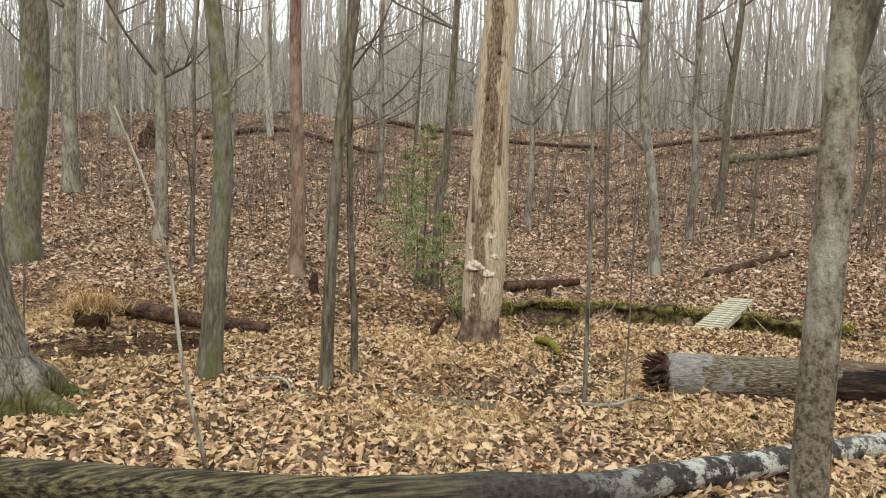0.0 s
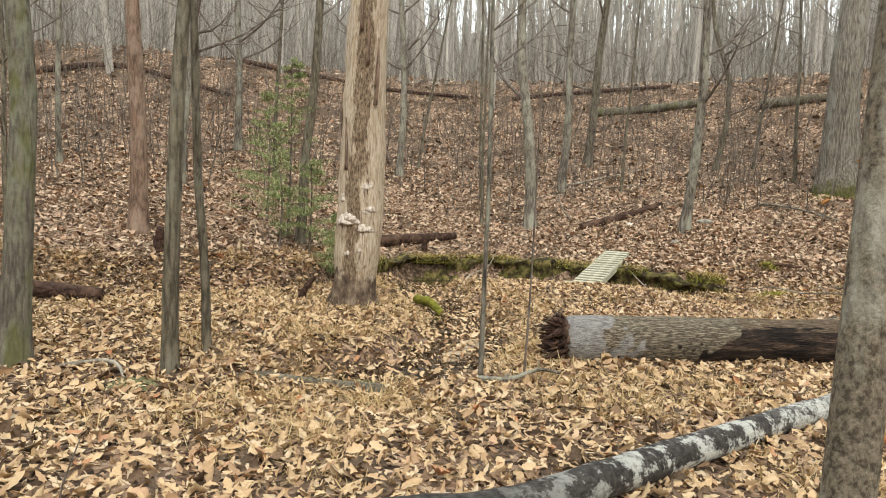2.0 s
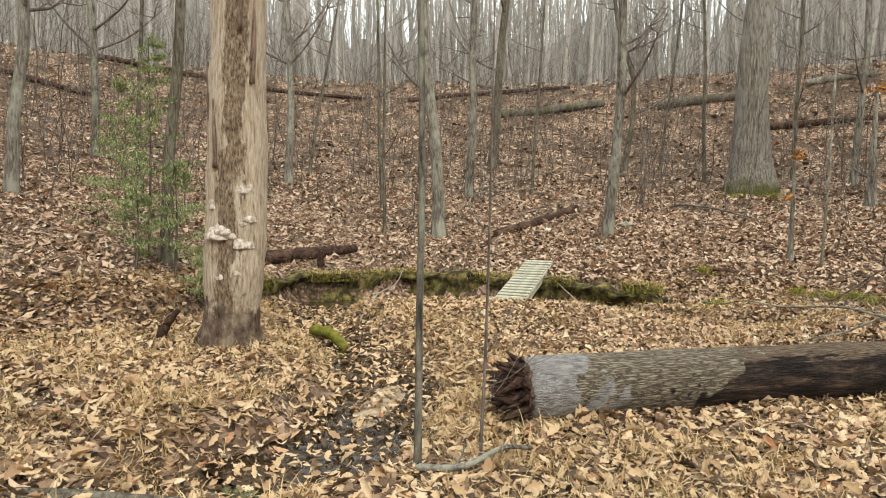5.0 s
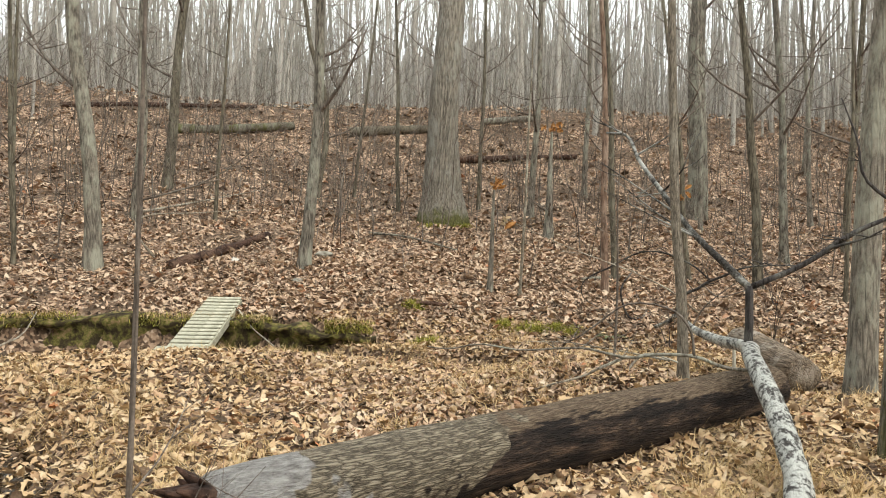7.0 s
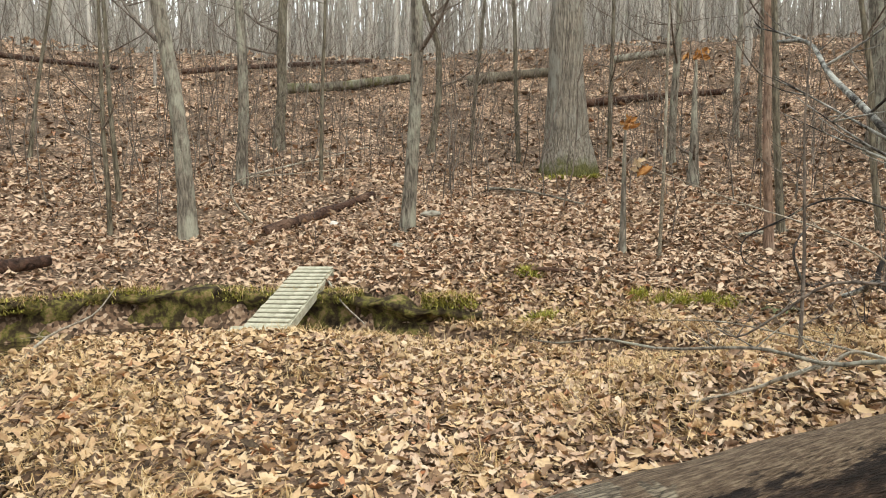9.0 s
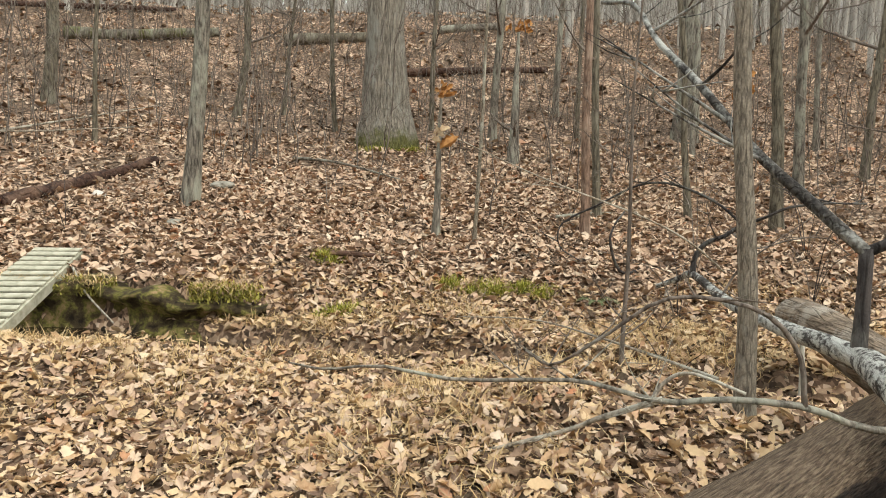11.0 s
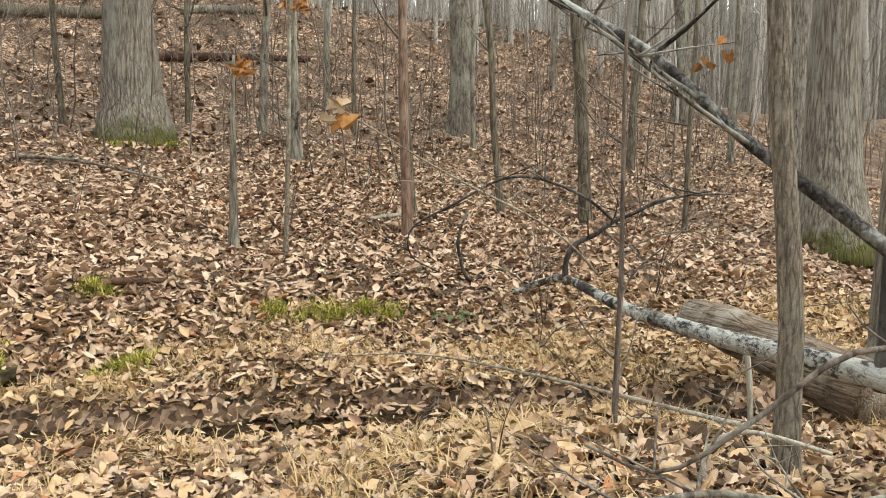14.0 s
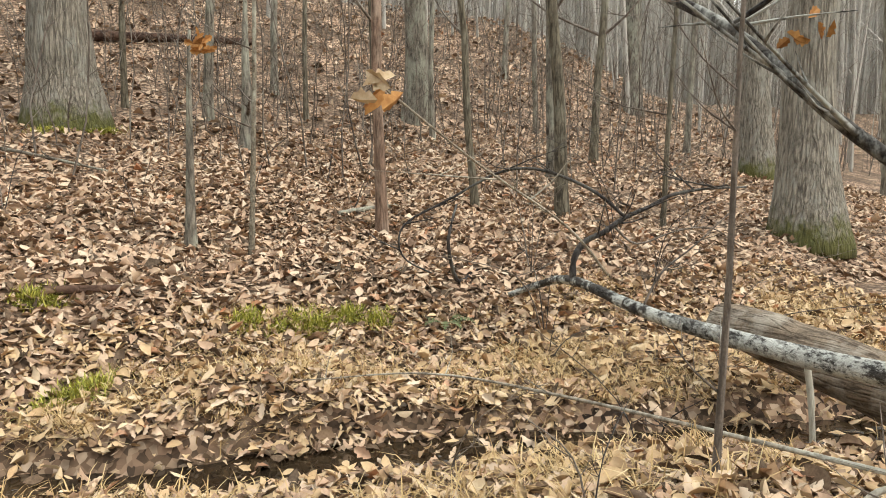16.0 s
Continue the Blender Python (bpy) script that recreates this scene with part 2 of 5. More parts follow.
def snag_wood():
    m, nt, b = material("snag_wood", 0.85)
    v = mapped(nt, (13, 13, 1.8))
    r = noise_node(nt, v, 3.0, 7, 0.7)
    col = ramp(nt, r, [(0.32, (0.17, 0.115, 0.07)), (0.42, (0.4, 0.31, 0.21)), (0.54, (0.55, 0.46, 0.35)), (0.68, (0.68, 0.62, 0.53))])
    sep = nt.nodes.new("ShaderNodeSeparateXYZ")
    nt.links.new(mapped(nt, (1, 1, 1)), sep.inputs[0])
    # old brown bark clings in one long ragged strip
    along = nt.nodes.new("ShaderNodeMath")
    along.operation = "MULTIPLY_ADD"
    nt.links.new(sep.outputs[2], along.inputs[0])
    along.inputs[1].default_value = -0.034
    nt.links.new(sep.outputs[0], along.inputs[2])
    off = nt.nodes.new("ShaderNodeMath")
    off.operation = "ABSOLUTE"
    nt.links.new(along.outputs[0], off.inputs[0])
    edge = nt.nodes.new("ShaderNodeMath")
    edge.operation = "MULTIPLY_ADD"
    nt.links.new(noise_node(nt, mapped(nt, (5, 5, 1.1)), 2.2, 7, 0.7), edge.inputs[0])
    edge.inputs[1].default_value = -0.55
    nt.links.new(off.outputs[0], edge.inputs[2])
    old = noise_node(nt, mapped(nt, (16, 16, 5)), 3.0, 7, 0.72)
    old_bark = ramp(nt, old, [(0.36, (0.045, 0.03, 0.02)), (0.48, (0.19, 0.135, 0.088)), (0.58, (0.33, 0.25, 0.17)), (0.7, (0.46, 0.37, 0.27))])
    shift = nt.nodes.new("ShaderNodeMath")
    shift.operation = "ADD"
    nt.links.new(edge.outputs[0], shift.inputs[0])
    shift.inputs[1].default_value = 0.5
    col = mix(nt, ramp(nt, shift.outputs[0], [(0.315, (1, 1, 1)), (0.345, (0, 0, 0))]), col, old_bark)
    rot = nt.nodes.new("ShaderNodeMath")
    rot.operation = "MULTIPLY_ADD"
    nt.links.new(sep.outputs[2], rot.inputs[0])
    rot.inputs[1].default_value = -0.9
    nt.links.new(noise_node(nt, mapped(nt, (1, 1, 1)), 3.5, 6, 0.7), rot.inputs[2])
    foot = noise_node(nt, mapped(nt, (1, 1, 0.6)), 9.0, 6, 0.7)
    col = mix(nt, ramp(nt, rot.outputs[0], [(0.0, (0, 0, 0)), (0.1, (1, 1, 1))]), col, ramp(nt, foot, [(0.35, (0.03, 0.02, 0.014)), (0.5, (0.14, 0.1, 0.07)), (0.68, (0.33, 0.265, 0.19))]))
    nt.links.new(col, b.inputs["Base Color"])
    bump(nt, b, r, 0.9, 0.03)
    return m


SNAG = snag_wood()


def leaf_material(name, stops, rough=0.75):
    m, nt, b = material(name, rough)
    g = nt.nodes.new("ShaderNodeNewGeometry")
    col = ramp(nt, g.outputs["Random Per Island"], stops)
    fine = noise_node(nt, mapped(nt, (1, 1, 1)), 60.0, 3)
    col = mix(nt, 0.18, col, ramp(nt, fine, [(0.3, (0.08, 0.05, 0.03)), (0.7, (0.6, 0.45, 0.28))]))
    nt.links.new(col, b.inputs["Base Color"])
    return m


LEAVES = leaf_material("dry_leaves", [(0.0, (0.018, 0.011, 0.008)), (0.17, (0.13, 0.076, 0.046)), (0.3, (0.44, 0.28, 0.16)), (0.55, (0.63, 0.45, 0.255)),
                                      (0.82, (0.68, 0.51, 0.31)), (0.96, (0.72, 0.58, 0.4)), (1.0, (0.42, 0.16, 0.06))])
LEAVES_HILL = leaf_material("hill_leaves", [(0.0, (0.022, 0.014, 0.01)), (0.17, (0.16, 0.096, 0.066)), (0.36, (0.5, 0.34, 0.235)), (0.72, (0.64, 0.475, 0.335)), (0.95, (0.7, 0.57, 0.43)), (1.0, (0.45, 0.19, 0.09))])
STRAW = leaf_material("straw_grass", [(0.0, (0.3, 0.19, 0.08)), (0.4, (0.5, 0.34, 0.15)), (0.8, (0.64, 0.47, 0.23)), (1.0, (0.72, 0.58, 0.34))])
MOSS = leaf_material("moss_green", [(0.0, (0.12, 0.13, 0.02)), (0.5, (0.32, 0.32, 0.045)), (1.0, (0.52, 0.48, 0.09))], 0.95)
MOSS_BRIGHT = leaf_material("moss_bright", [(0.0, (0.15, 0.18, 0.025)), (0.5, (0.36, 0.38, 0.05)), (1.0, (0.6, 0.56, 0.12))], 0.95)
FERN = leaf_material("fern_green", [(0.0, (0.03, 0.055, 0.02)), (1.0, (0.09, 0.15, 0.05))])
NEEDLES = leaf_material("pine_needles", [(0.0, (0.13, 0.2, 0.075)), (0.6, (0.27, 0.36, 0.14)), (1.0, (0.44, 0.5, 0.23))])


def ground_material():
    m, nt, b = material("leafy_soil", 0.9)
    flat = mapped(nt, (1, 1, 1))
    vo = nt.nodes.new("ShaderNodeTexVoronoi")
    vo.inputs["Scale"].default_value = 24.0
    vo.inputs["Randomness"].default_value = 1.0
    nt.links.new(flat, vo.inputs["Vector"])
    sep = nt.nodes.new("ShaderNodeSeparateColor")
    nt.links.new(vo.outputs["Color"], sep.inputs[0])
    # darkest leaf and soil tones also paint in shadow for gaps between leaves
    leaf = ramp(nt, sep.outputs[0], [(0.0, (0.015, 0.01, 0.007)), (0.35, (0.12, 0.075, 0.048)), (0.65, (0.34, 0.22, 0.145)), (0.88, (0.5, 0.36, 0.245)), (1.0, (0.64, 0.5, 0.37))])
    soil = ramp(nt, noise_node(nt, flat, 9.0, 6), [(0.35, (0.03, 0.02, 0.013)), (0.65, (0.12, 0.08, 0.05))])
    patch = ramp(nt, noise_node(nt, flat, 1.1, 5), [(0.42, (0.25, 0.25, 0.25)), (0.58, (1, 1, 1))])
    nt.links.new(mix(nt, patch, soil, leaf), b.inputs["Base Color"])
    bump(nt, b, sep.outputs[1], 0.7, 0.03)
    return m


GROUND = ground_material()


def plain(name, stops, scale, rough=0.8, stretch=(1, 1, 1), depth=0.005):
    m, nt, b = material(name, rough)
    n = noise_node(nt, mapped(nt, stretch), scale, 6, 0.65)
    nt.links.new(ramp(nt, n, stops), b.inputs["Base Color"])
    bump(nt, b, n, 0.5, depth)
    return m


PLANK = plain("weathered_plank", [(0.3, (0.24, 0.235, 0.17)), (0.5, (0.42, 0.41, 0.31)), (0.7, (0.56, 0.55, 0.44))], 8.0, stretch=(1, 1, 1))
FUNGUS = plain("bracket_fungus", [(0.32, (0.2, 0.15, 0.11)), (0.48, (0.46, 0.39, 0.32)), (0.64, (0.72, 0.67, 0.6))], 26.0)
STONE = plain("stone", [(0.3, (0.16, 0.15, 0.12)), (0.7, (0.36, 0.34, 0.28))], 9.0)
PALE_STONE = plain("pale_stone", [(0.3, (0.5, 0.47, 0.42)), (0.7, (0.72, 0.7, 0.64))], 9.0)
BANK_SOIL = plain("bank_soil", [(0.34, (0.014, 0.01, 0.006)), (0.47, (0.06, 0.045, 0.022)), (0.54, (0.13, 0.125, 0.03)), (0.66, (0.3, 0.2, 0.11))], 7.0, 0.95, depth=0.06)
SAND = plain("sand", [(0.35, (0.18, 0.13, 0.08)), (0.5, (0.36, 0.28, 0.185)), (0.65, (0.52, 0.43, 0.31))], 9.0)
PALE_WOOD = plain("splintered_wood", [(0.3, (0.4, 0.27, 0.15)), (0.7, (0.72, 0.6, 0.42))], 16.0)


def treeline():
    m, nt, b = material("hazed_treeline", 0.95)
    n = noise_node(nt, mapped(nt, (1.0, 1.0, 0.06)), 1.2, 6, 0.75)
    # streaked greys lifted so the colour itself carries the haze
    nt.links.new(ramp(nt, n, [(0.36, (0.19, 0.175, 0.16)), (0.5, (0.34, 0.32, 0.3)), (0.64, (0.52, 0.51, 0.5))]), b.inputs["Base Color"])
    return m


HAZED_TREELINE = treeline()


def water_material():
    m, nt, b = material("creek_water", 0.02)
    n = noise_node(nt, mapped(nt, (1, 1, 1)), 3.5, 2)
    silt = noise_node(nt, mapped(nt, (1, 1, 1)), 2.0, 5)
    nt.links.new(ramp(nt, silt, [(0.4, (0.02, 0.014, 0.009)), (0.65, (0.06, 0.04, 0.022))]), b.inputs["Base Color"])
    b.inputs["Specular IOR Level"].default_value = 0.6
    bump(nt, b, n, 0.5, 0.05)
    return m


WATER = water_material()


# ---- mesh helpers ----
def mesh_of(name, verts, faces, mat, smooth_it=True):
    me = bpy.data.meshes.new(name)
    me.from_pydata(verts, [], faces)
    if smooth_it:
        me.polygons.foreach_set("use_smooth", [True] * len(me.polygons))
    me.materials.append(mat)
    me.update()
    return me


def part(name, mesh, parent, label="", at=None):
    ob = new(name, mesh)
    ob.parent = parent
    if at is not None:
        ob.matrix_basis = at
    return tagged(ob, label) if label else ob


def thing(name, x, y, z, label, category, group="", kind=""):
    ob = new(name)
    ob.empty_display_size = 0.1
    ob.matrix_basis = pose(x, y, z)
    return tagged(ob, label, category, group, kind)


def spline(points, n):
    """n + 1 points, smooth through those given."""
    p = [Vector(q) for q in points]
    p = [2 * p[0] - p[1]] + p + [2 * p[-1] - p[-2]]
    out = []
    for i in range(n + 1):
        u = i / n * (len(p) - 3)
        k = min(int(u), len(p) - 4)
        u -= k
        a, b, c, d = p[k : k + 4]
        out.append(0.5 * (2 * b + (c - a) * u + (2 * a - 5 * b + 4 * c - d) * u * u + (3 * b - a - 3 * c + d) * u ** 3))
    return out


def tube(verts, faces, line, radii, sides=8, rough=0.0, cap=True, freq=3.0):
    """Adds a round limb along a line to the lists of verts and faces."""
    first, up = len(verts), Vector((0.31, 0.17, 0.93))
    for i, p in enumerate(line):
        way = (line[min(i + 1, len(line) - 1)] - line[max(i - 1, 0)]).normalized()
        if abs(way.dot(up)) > 0.9:
            u = way.cross(Vector((1, 0, 0))).normalized()
        else:
            u = way.cross(up).normalized()
        v = way.cross(u)
        for k in range(sides):
            a = 2 * math.pi * k / sides
            d = u * math.cos(a) + v * math.sin(a)
            r = radii[i]
            if rough:
                r *= 1 + rough * noise.noise((p + d * r) * freq + Vector((7.3, 1.1, 0)))
            verts.append(p + d * r)
    for i in range(len(line) - 1):
        for k in range(sides):
            a, b = first + i * sides + k, first + i * sides + (k + 1) % sides
            faces.append((a, b, b + sides, a + sides))
    if cap:
        faces.append(tuple(range(first + sides - 1, first - 1, -1)))
        faces.append(tuple(range(len(verts) - sides, len(verts))))


def limb(points, r0, r1, n=8, sides=7, rough=0.1, freq=4.0):
    verts, faces = [], []
    line = spline(points, n)
    tube(verts, faces, line, [r0 + (r1 - r0) * i / n for i in range(n + 1)], sides, rough, True, freq)
    return verts, faces


def twigs(verts, faces, line, rng, count, length, r, up=0.35, depth=1, start=0.25):
    """Side twigs along a line, themselves with twigs."""
    for _ in range(count):
        k = int((start + (1 - start) * rng.random()) * (len(line) - 1))
        p = line[k]
        a = rng.uniform(0, 2 * math.pi)
        way = Vector((math.cos(a), math.sin(a), up + rng.uniform(-0.3, 0.5))).normalized()
        ll = length * rng.uniform(0.5, 1.2)
        bend = Vector((rng.uniform(-0.3, 0.3), rng.uniform(-0.3, 0.3), rng.uniform(-0.05, 0.4))) * ll
        pts = [p, p + way * ll * 0.5 + bend * 0.2, p + way * ll + bend]
        sub = spline(pts, 4)
        tube(verts, faces, sub, [r * (1 - 0.8 * i / 4) for i in range(5)], 4, 0, False)
        if depth:
            twigs(verts, faces, sub, rng, 3, ll * 0.5, r * 0.5, up, depth - 1)


# ---- the lie of the land ----
BANK = [(-40, 6), (-25, 9), (-14, 10.3), (-8, 10.4), (-4.2, 10.6), (-2.2, 12.6), (-1.2, 15.6), (1.0, 16.7), (3.3, 15.6), (4.1, 14.8),
        (6.7, 13.45), (7.7, 12.65), (9.8, 11.6), (14, 9.7), (22, 5), (40, -6)]
CREEK = [(16, 4.5), (12, 7.3), (9.6, 8.9), (8.3, 9.75), (7.5, 10.5), (6.95, 11.25), (6.55, 11.8), (5.78, 12.4), (4.66, 13.62), (3.0, 15.2), (1.0, 16.0), (-0.5, 15.6), (-0.7, 14.2), (-0.1, 12.4),
         (0.35, 11.0), (0.65, 9.4), (0.35, 8.2), (-0.3, 7.5)]
POND = (-5.55, 8.5)
POND_R = (1.25, 1.7)
MOUNDS = ((5.6, 10.3, 1.25, 1.0, 0.35), (2.3, 13.0, 1.3, 0.85, 0.2), (6.05, 13.2, 0.9, 0.55, 0.16), (-1.5, 8.6, 1.5, 0.9, 0.1))
WATER_Z = -0.165


def side(line, x, y):
    """Distance to a polyline, positive on its left-hand side, for arrays."""
    x, y = np.asarray(x, float), np.asarray(y, float)
    best, sign = np.full(x.shape, 1e9), np.ones(x.shape)
    for (ax, ay), (bx, by) in zip(line, line[1:]):
        dx, dy = bx - ax, by - ay
        k = np.clip(((x - ax) * dx + (y - ay) * dy) / (dx * dx + dy * dy), 0, 1)
        d = np.hypot(x - ax - k * dx, y - ay - k * dy)
        near = d < best - 1e-9
        best = np.where(near, d, best)
        sign = np.where(near, np.where(dx * (y - ay) - dy * (x - ax) >= 0, 1, -1), sign)
    return best * sign


def step(a, b, v):
    v = np.clip((v - a) / (b - a), 0, 1)
    return v * v * (3 - 2 * v)


def wavy(x, y):
    """Gentle unevenness, about -1 to 1."""
    return (np.sin(1.7 * x + 0.6 * y) + np.sin(2.3 * y - 0.9 * x + 1) + np.sin(4.1 * x + 3.3 * y + 2) * 0.5 + np.sin(6.7 * y - 5.2 * x) * 0.35) / 2.85


def ground(x, y):
    x, y = np.asarray(x, float), np.asarray(y, float)
    s = side(BANK, x, y)
    r = np.clip(s, 8, 19) - 8
    up = 0.32 * step(0, 0.12 + 1.5 * step(4.6, 6.2, x) + 0.8 * step(-2, -4, x), s) + 0.25 * np.clip(s, 0, 8) + 0.23 * r + 0.02 * r * r - 0.02 * np.clip(s - 19, 0, 60)
    up = up - step(5, 7.5, x) * (0.12 * np.clip(s, 0, 2.4) + 0.02 * np.clip(s - 2.4, 0, 6) - 0.04 * np.clip(s - 10, 0, 10))
    z = up * (1 - 0.38 * step(6, 22, x - 0.9 * y))
    c = np.abs(side(CREEK, x, y))
    right = step(3.6, 4.8, x)
    z = z - 0.32 * (1 - step(0.25, 0.8 - 0.34 * right, c + 0.14 * wavy(x * 2, y * 2))) * (1 - step(-0.1, 0.25, s))
    p = np.hypot((x - POND[0]) / POND_R[0], (y - POND[1]) / POND_R[1])
    z = z - 0.26 * (1 - step(0.7, 1.05, p)) - z * (1 - step(1.0, 1.3, p))
    for mx, my, wx, wy, high in MOUNDS:
        z = z + high * np.exp(-((x - mx) / wx) ** 2 - ((y - my) / wy) ** 2) * step(0.3, 0.95, c)
    return z + 0.035 * wavy(x, y) * step(0.4, 1.2, c) + 0.12 * wavy(x * 0.3, y * 0.3) * step(4, 10, s)


def gz(x, y):
    return float(ground(x, y))


def stretch(lo, hi, fine, far):
    """Coordinates close together between lo and hi, spreading to far on both sides."""
    a = list(np.arange(lo, hi, fine))
    d, v, left, right = fine, 0.0, [], []
    while v < far:
        d *= 1.12
        v += d
        left.append(lo - v)
        right.append(a[-1] + v)
    return np.array(left[::-1] + a + right)


xs, ys = stretch(-10, 13, 0.14, 400), stretch(1.5, 20, 0.14, 400)
gx, gy = np.meshgrid(xs, ys)
gzs = ground(gx, gy)
nx, ny = len(xs), len(ys)
idx = (np.arange(ny - 1)[:, None] * nx + np.arange(nx - 1)[None]).ravel()
ground_mesh = mesh_of("ground", np.stack([gx, gy, gzs], -1).reshape(-1, 3).tolist(), np.stack([idx, idx + 1, idx + nx + 1, idx + nx], -1).tolist(), GROUND)
tagged(new("ground", ground_mesh), "forest floor of brown leaf litter rising into a hillside", "ground", kind="structure")

line = [Vector((x, y, WATER_Z)) for x, y in CREEK]
line = spline(line, 60)
verts, faces = [], []
for i, p in enumerate(line):
    way = (line[min(i + 1, 60)] - line[max(i - 1, 0)]).normalized()
    n = Vector((-way.y, way.x, 0))
    verts += [p + n * w for w in (-0.75, -0.25, 0.25, 0.75)]
for i in range(60):
    faces += [(4 * i + k, 4 * i + 4 + k, 4 * i + 5 + k, 4 * i + 1 + k) for k in range(3)]
tagged(new("water_creek", mesh_of("water_creek", verts, faces, WATER)), "shallow dark creek water among fallen leaves", "water", kind="structure")
verts = [(POND[0] + 1.1 * POND_R[0] * math.cos(a / 24 * 2 * math.pi), POND[1] + 1.06 * POND_R[1] * math.sin(a / 24 * 2 * math.pi), -0.07) for a in range(24)]
tagged(new("water_pool", mesh_of("water_pool", verts, [tuple(range(24))], WATER)), "still dark pool reflecting the sky", "water", kind="structure")


# ---- trees ----
def trunk_mesh(name, base_r, height, lean, bends, mat, sides=12, flare=1.35, rough=0.06, rings=26):
    """A tapering trunk from the ground up, with a flared foot."""
    rng = random.Random(int(base_r * 9999) + int(height * 77))
    verts, faces, line, radii = [], [], [], []
    for i in range(rings + 1):
        h = -0.25 + (height + 0.25) * (i / rings) ** 1.5
        off = Vector((0, 0, 0))
        for hb, bx, by in bends:
            off += Vector((bx, by, 0)) * max(0, h - hb)
        wob = 0.2 * base_r + 0.02
        line.append(Vector((lean[0] * h + wob * math.sin(h * 0.8 + base_r * 50), lean[1] * h + wob * math.cos(h * 0.7 + base_r * 30), h)) + off)
        taper = 1 - 0.75 * max(0, h) / height
        radii.append(base_r * (taper + (flare - 1) * math.exp(-max(h, 0) / (2.2 * base_r + 0.05))))
    tube(verts, faces, line, radii, sides, rough, True, 2.5 / max(base_r * 4, 0.3))
    return mesh_of(name, verts, faces, mat), line, radii


TREES = 0


def tree(x, y, diam, lx=0.0, ly=0.0, height=0, mat=None, bends=(), label="bare grey-barked tree standing in leaf litter", limbs=10, low=0.35, name="tree", flare=1.35, z=None, sides=12):
    global TREES
    TREES += 1
    rng = random.Random(TREES)
    height = height or 9 + 26 * min(diam, 0.5)
    if not bends and diam < 0.3:
        bends, kx, ky = [], 0.0, 0.0
        for hb in (0.7, 1.6, 2.7, 4.0, 5.6):
            bx, by = rng.gauss(-kx, 0.035), rng.gauss(-ky, 0.035)
            bends.append((hb, bx, by))
            kx, ky = kx + bx, ky + by
    t = thing(name, x, y, gz(x, y) - 0.02 if z is None else z, label, "tree", "woodland trees")
    m, line, radii = trunk_mesh("trunk", diam / 2, height, (lx, ly), bends, mat or BARK_GREY, sides, flare)
    part("trunk", m, t)
    for _ in range(limbs):
        k = int((low + (1 - low) * rng.random()) * (len(line) - 2))
        p, a = line[k], rng.uniform(0, 2 * math.pi)
        ll = min(height * 0.22, 0.6 + (height - p.z) * 0.35) * rng.uniform(0.5, 1.1)
        way = Vector((math.cos(a), math.sin(a), rng.uniform(0.3, 1.1))).normalized()
        sub = spline([p, p + way * ll * 0.5 + Vector((0, 0, -0.03 * ll)), p + way * ll + Vector((0, 0, 0.15 * ll))], 5)
        r = min(radii[k] * 0.45, 0.05)
        verts, faces = [], []
        tube(verts, faces, sub, [r * (1 - 0.8 * i / 5) for i in range(6)], 5, 0, False)
        twigs(verts, faces, sub, rng, 4, ll * 0.45, r * 0.4, 0.3, 1)
        part("branch", mesh_of("branch", verts, faces, TWIG), t)
    return t


G = "bare grey-barked tree on the leafy hillside"
S = "slender bare sapling standing in leaf litter"
# the near ground
near_tree = tree(1.96, 3.56, 0.15, 0.012, -0.006, 14, BARK_PALE, label="smooth pale grey tree with flaking bark and lichen", limbs=6, low=0.7, flare=1.15, sides=20)
verts, faces = limb([(0.04, -0.01, 2.2), (0.13, -0.03, 2.55), (0.2, -0.05, 3.0), (0.36, -0.1, 4.5), (0.66, -0.2, 7)], 0.055, 0.03, 16, 12)
part("fork_limb", mesh_of("fork_limb", verts, faces, BARK_MOSS), near_tree, "dark mossy second stem")
root_oak = tree(-4.08, 4.98, 0.62, -0.08, 0.0, 18, BARK_OAK, label="thick oak with spreading mossy root flare", flare=2.1, limbs=0, sides=24)
for a, reach in ((-50, 1.15), (5, 1.0), (-110, 0.9), (60, 0.9)):
    way = Vector((math.cos(radians(a)), math.sin(radians(a)), 0))
    verts, faces = limb([way * 0.3 + Vector((0, 0, 0.36)), way * 0.55 + Vector((0, 0, 0.16)), way * 0.8 * reach + Vector((0, 0, 0.05)), way * 1.15 * reach + Vector((0, 0, -0.08))], 0.17, 0.06, 14, 12, 0.25, 5.0)
    part("root", mesh_of("root", verts, faces, BARK_OAK), root_oak, "spreading moss-covered root")
s_tree = tree(-3.11, 6.94, 0.23, 0.0, 0.0, 12, BARK_MOSS, bends=((2.2, -0.09, 0.0), (3.2, -0.06, 0.02)), label="crooked moss-patched tree with dark lumpy bark", limbs=5, low=0.55, sides=18)
pale = s_tree
verts, faces = limb([(-0.02, 0.0, 3.02), (0.12, -0.02, 3.08), (0.2, -0.03, 3.2), (0.42, -0.06, 3.3), (0.6, -0.1, 3.45)], 0.022, 0.008, 12, 7)
part("pale_branch", mesh_of("pale_branch", verts, faces, TWIG_PALE), pale, "barkless white branch")
tree(-1.77, 6.93, 0.135, 0.026, 0.006, 11, BARK_BROWN, label="straight brown-barked young tree in dry leaves", limbs=5, low=0.6, flare=1.2)
tree(-1.75, 7.5, 0.085, -0.004, -0.002, 9, BARK_BROWN, label="slim brown sapling beside a young tree", limbs=6, low=0.5, flare=1.15)
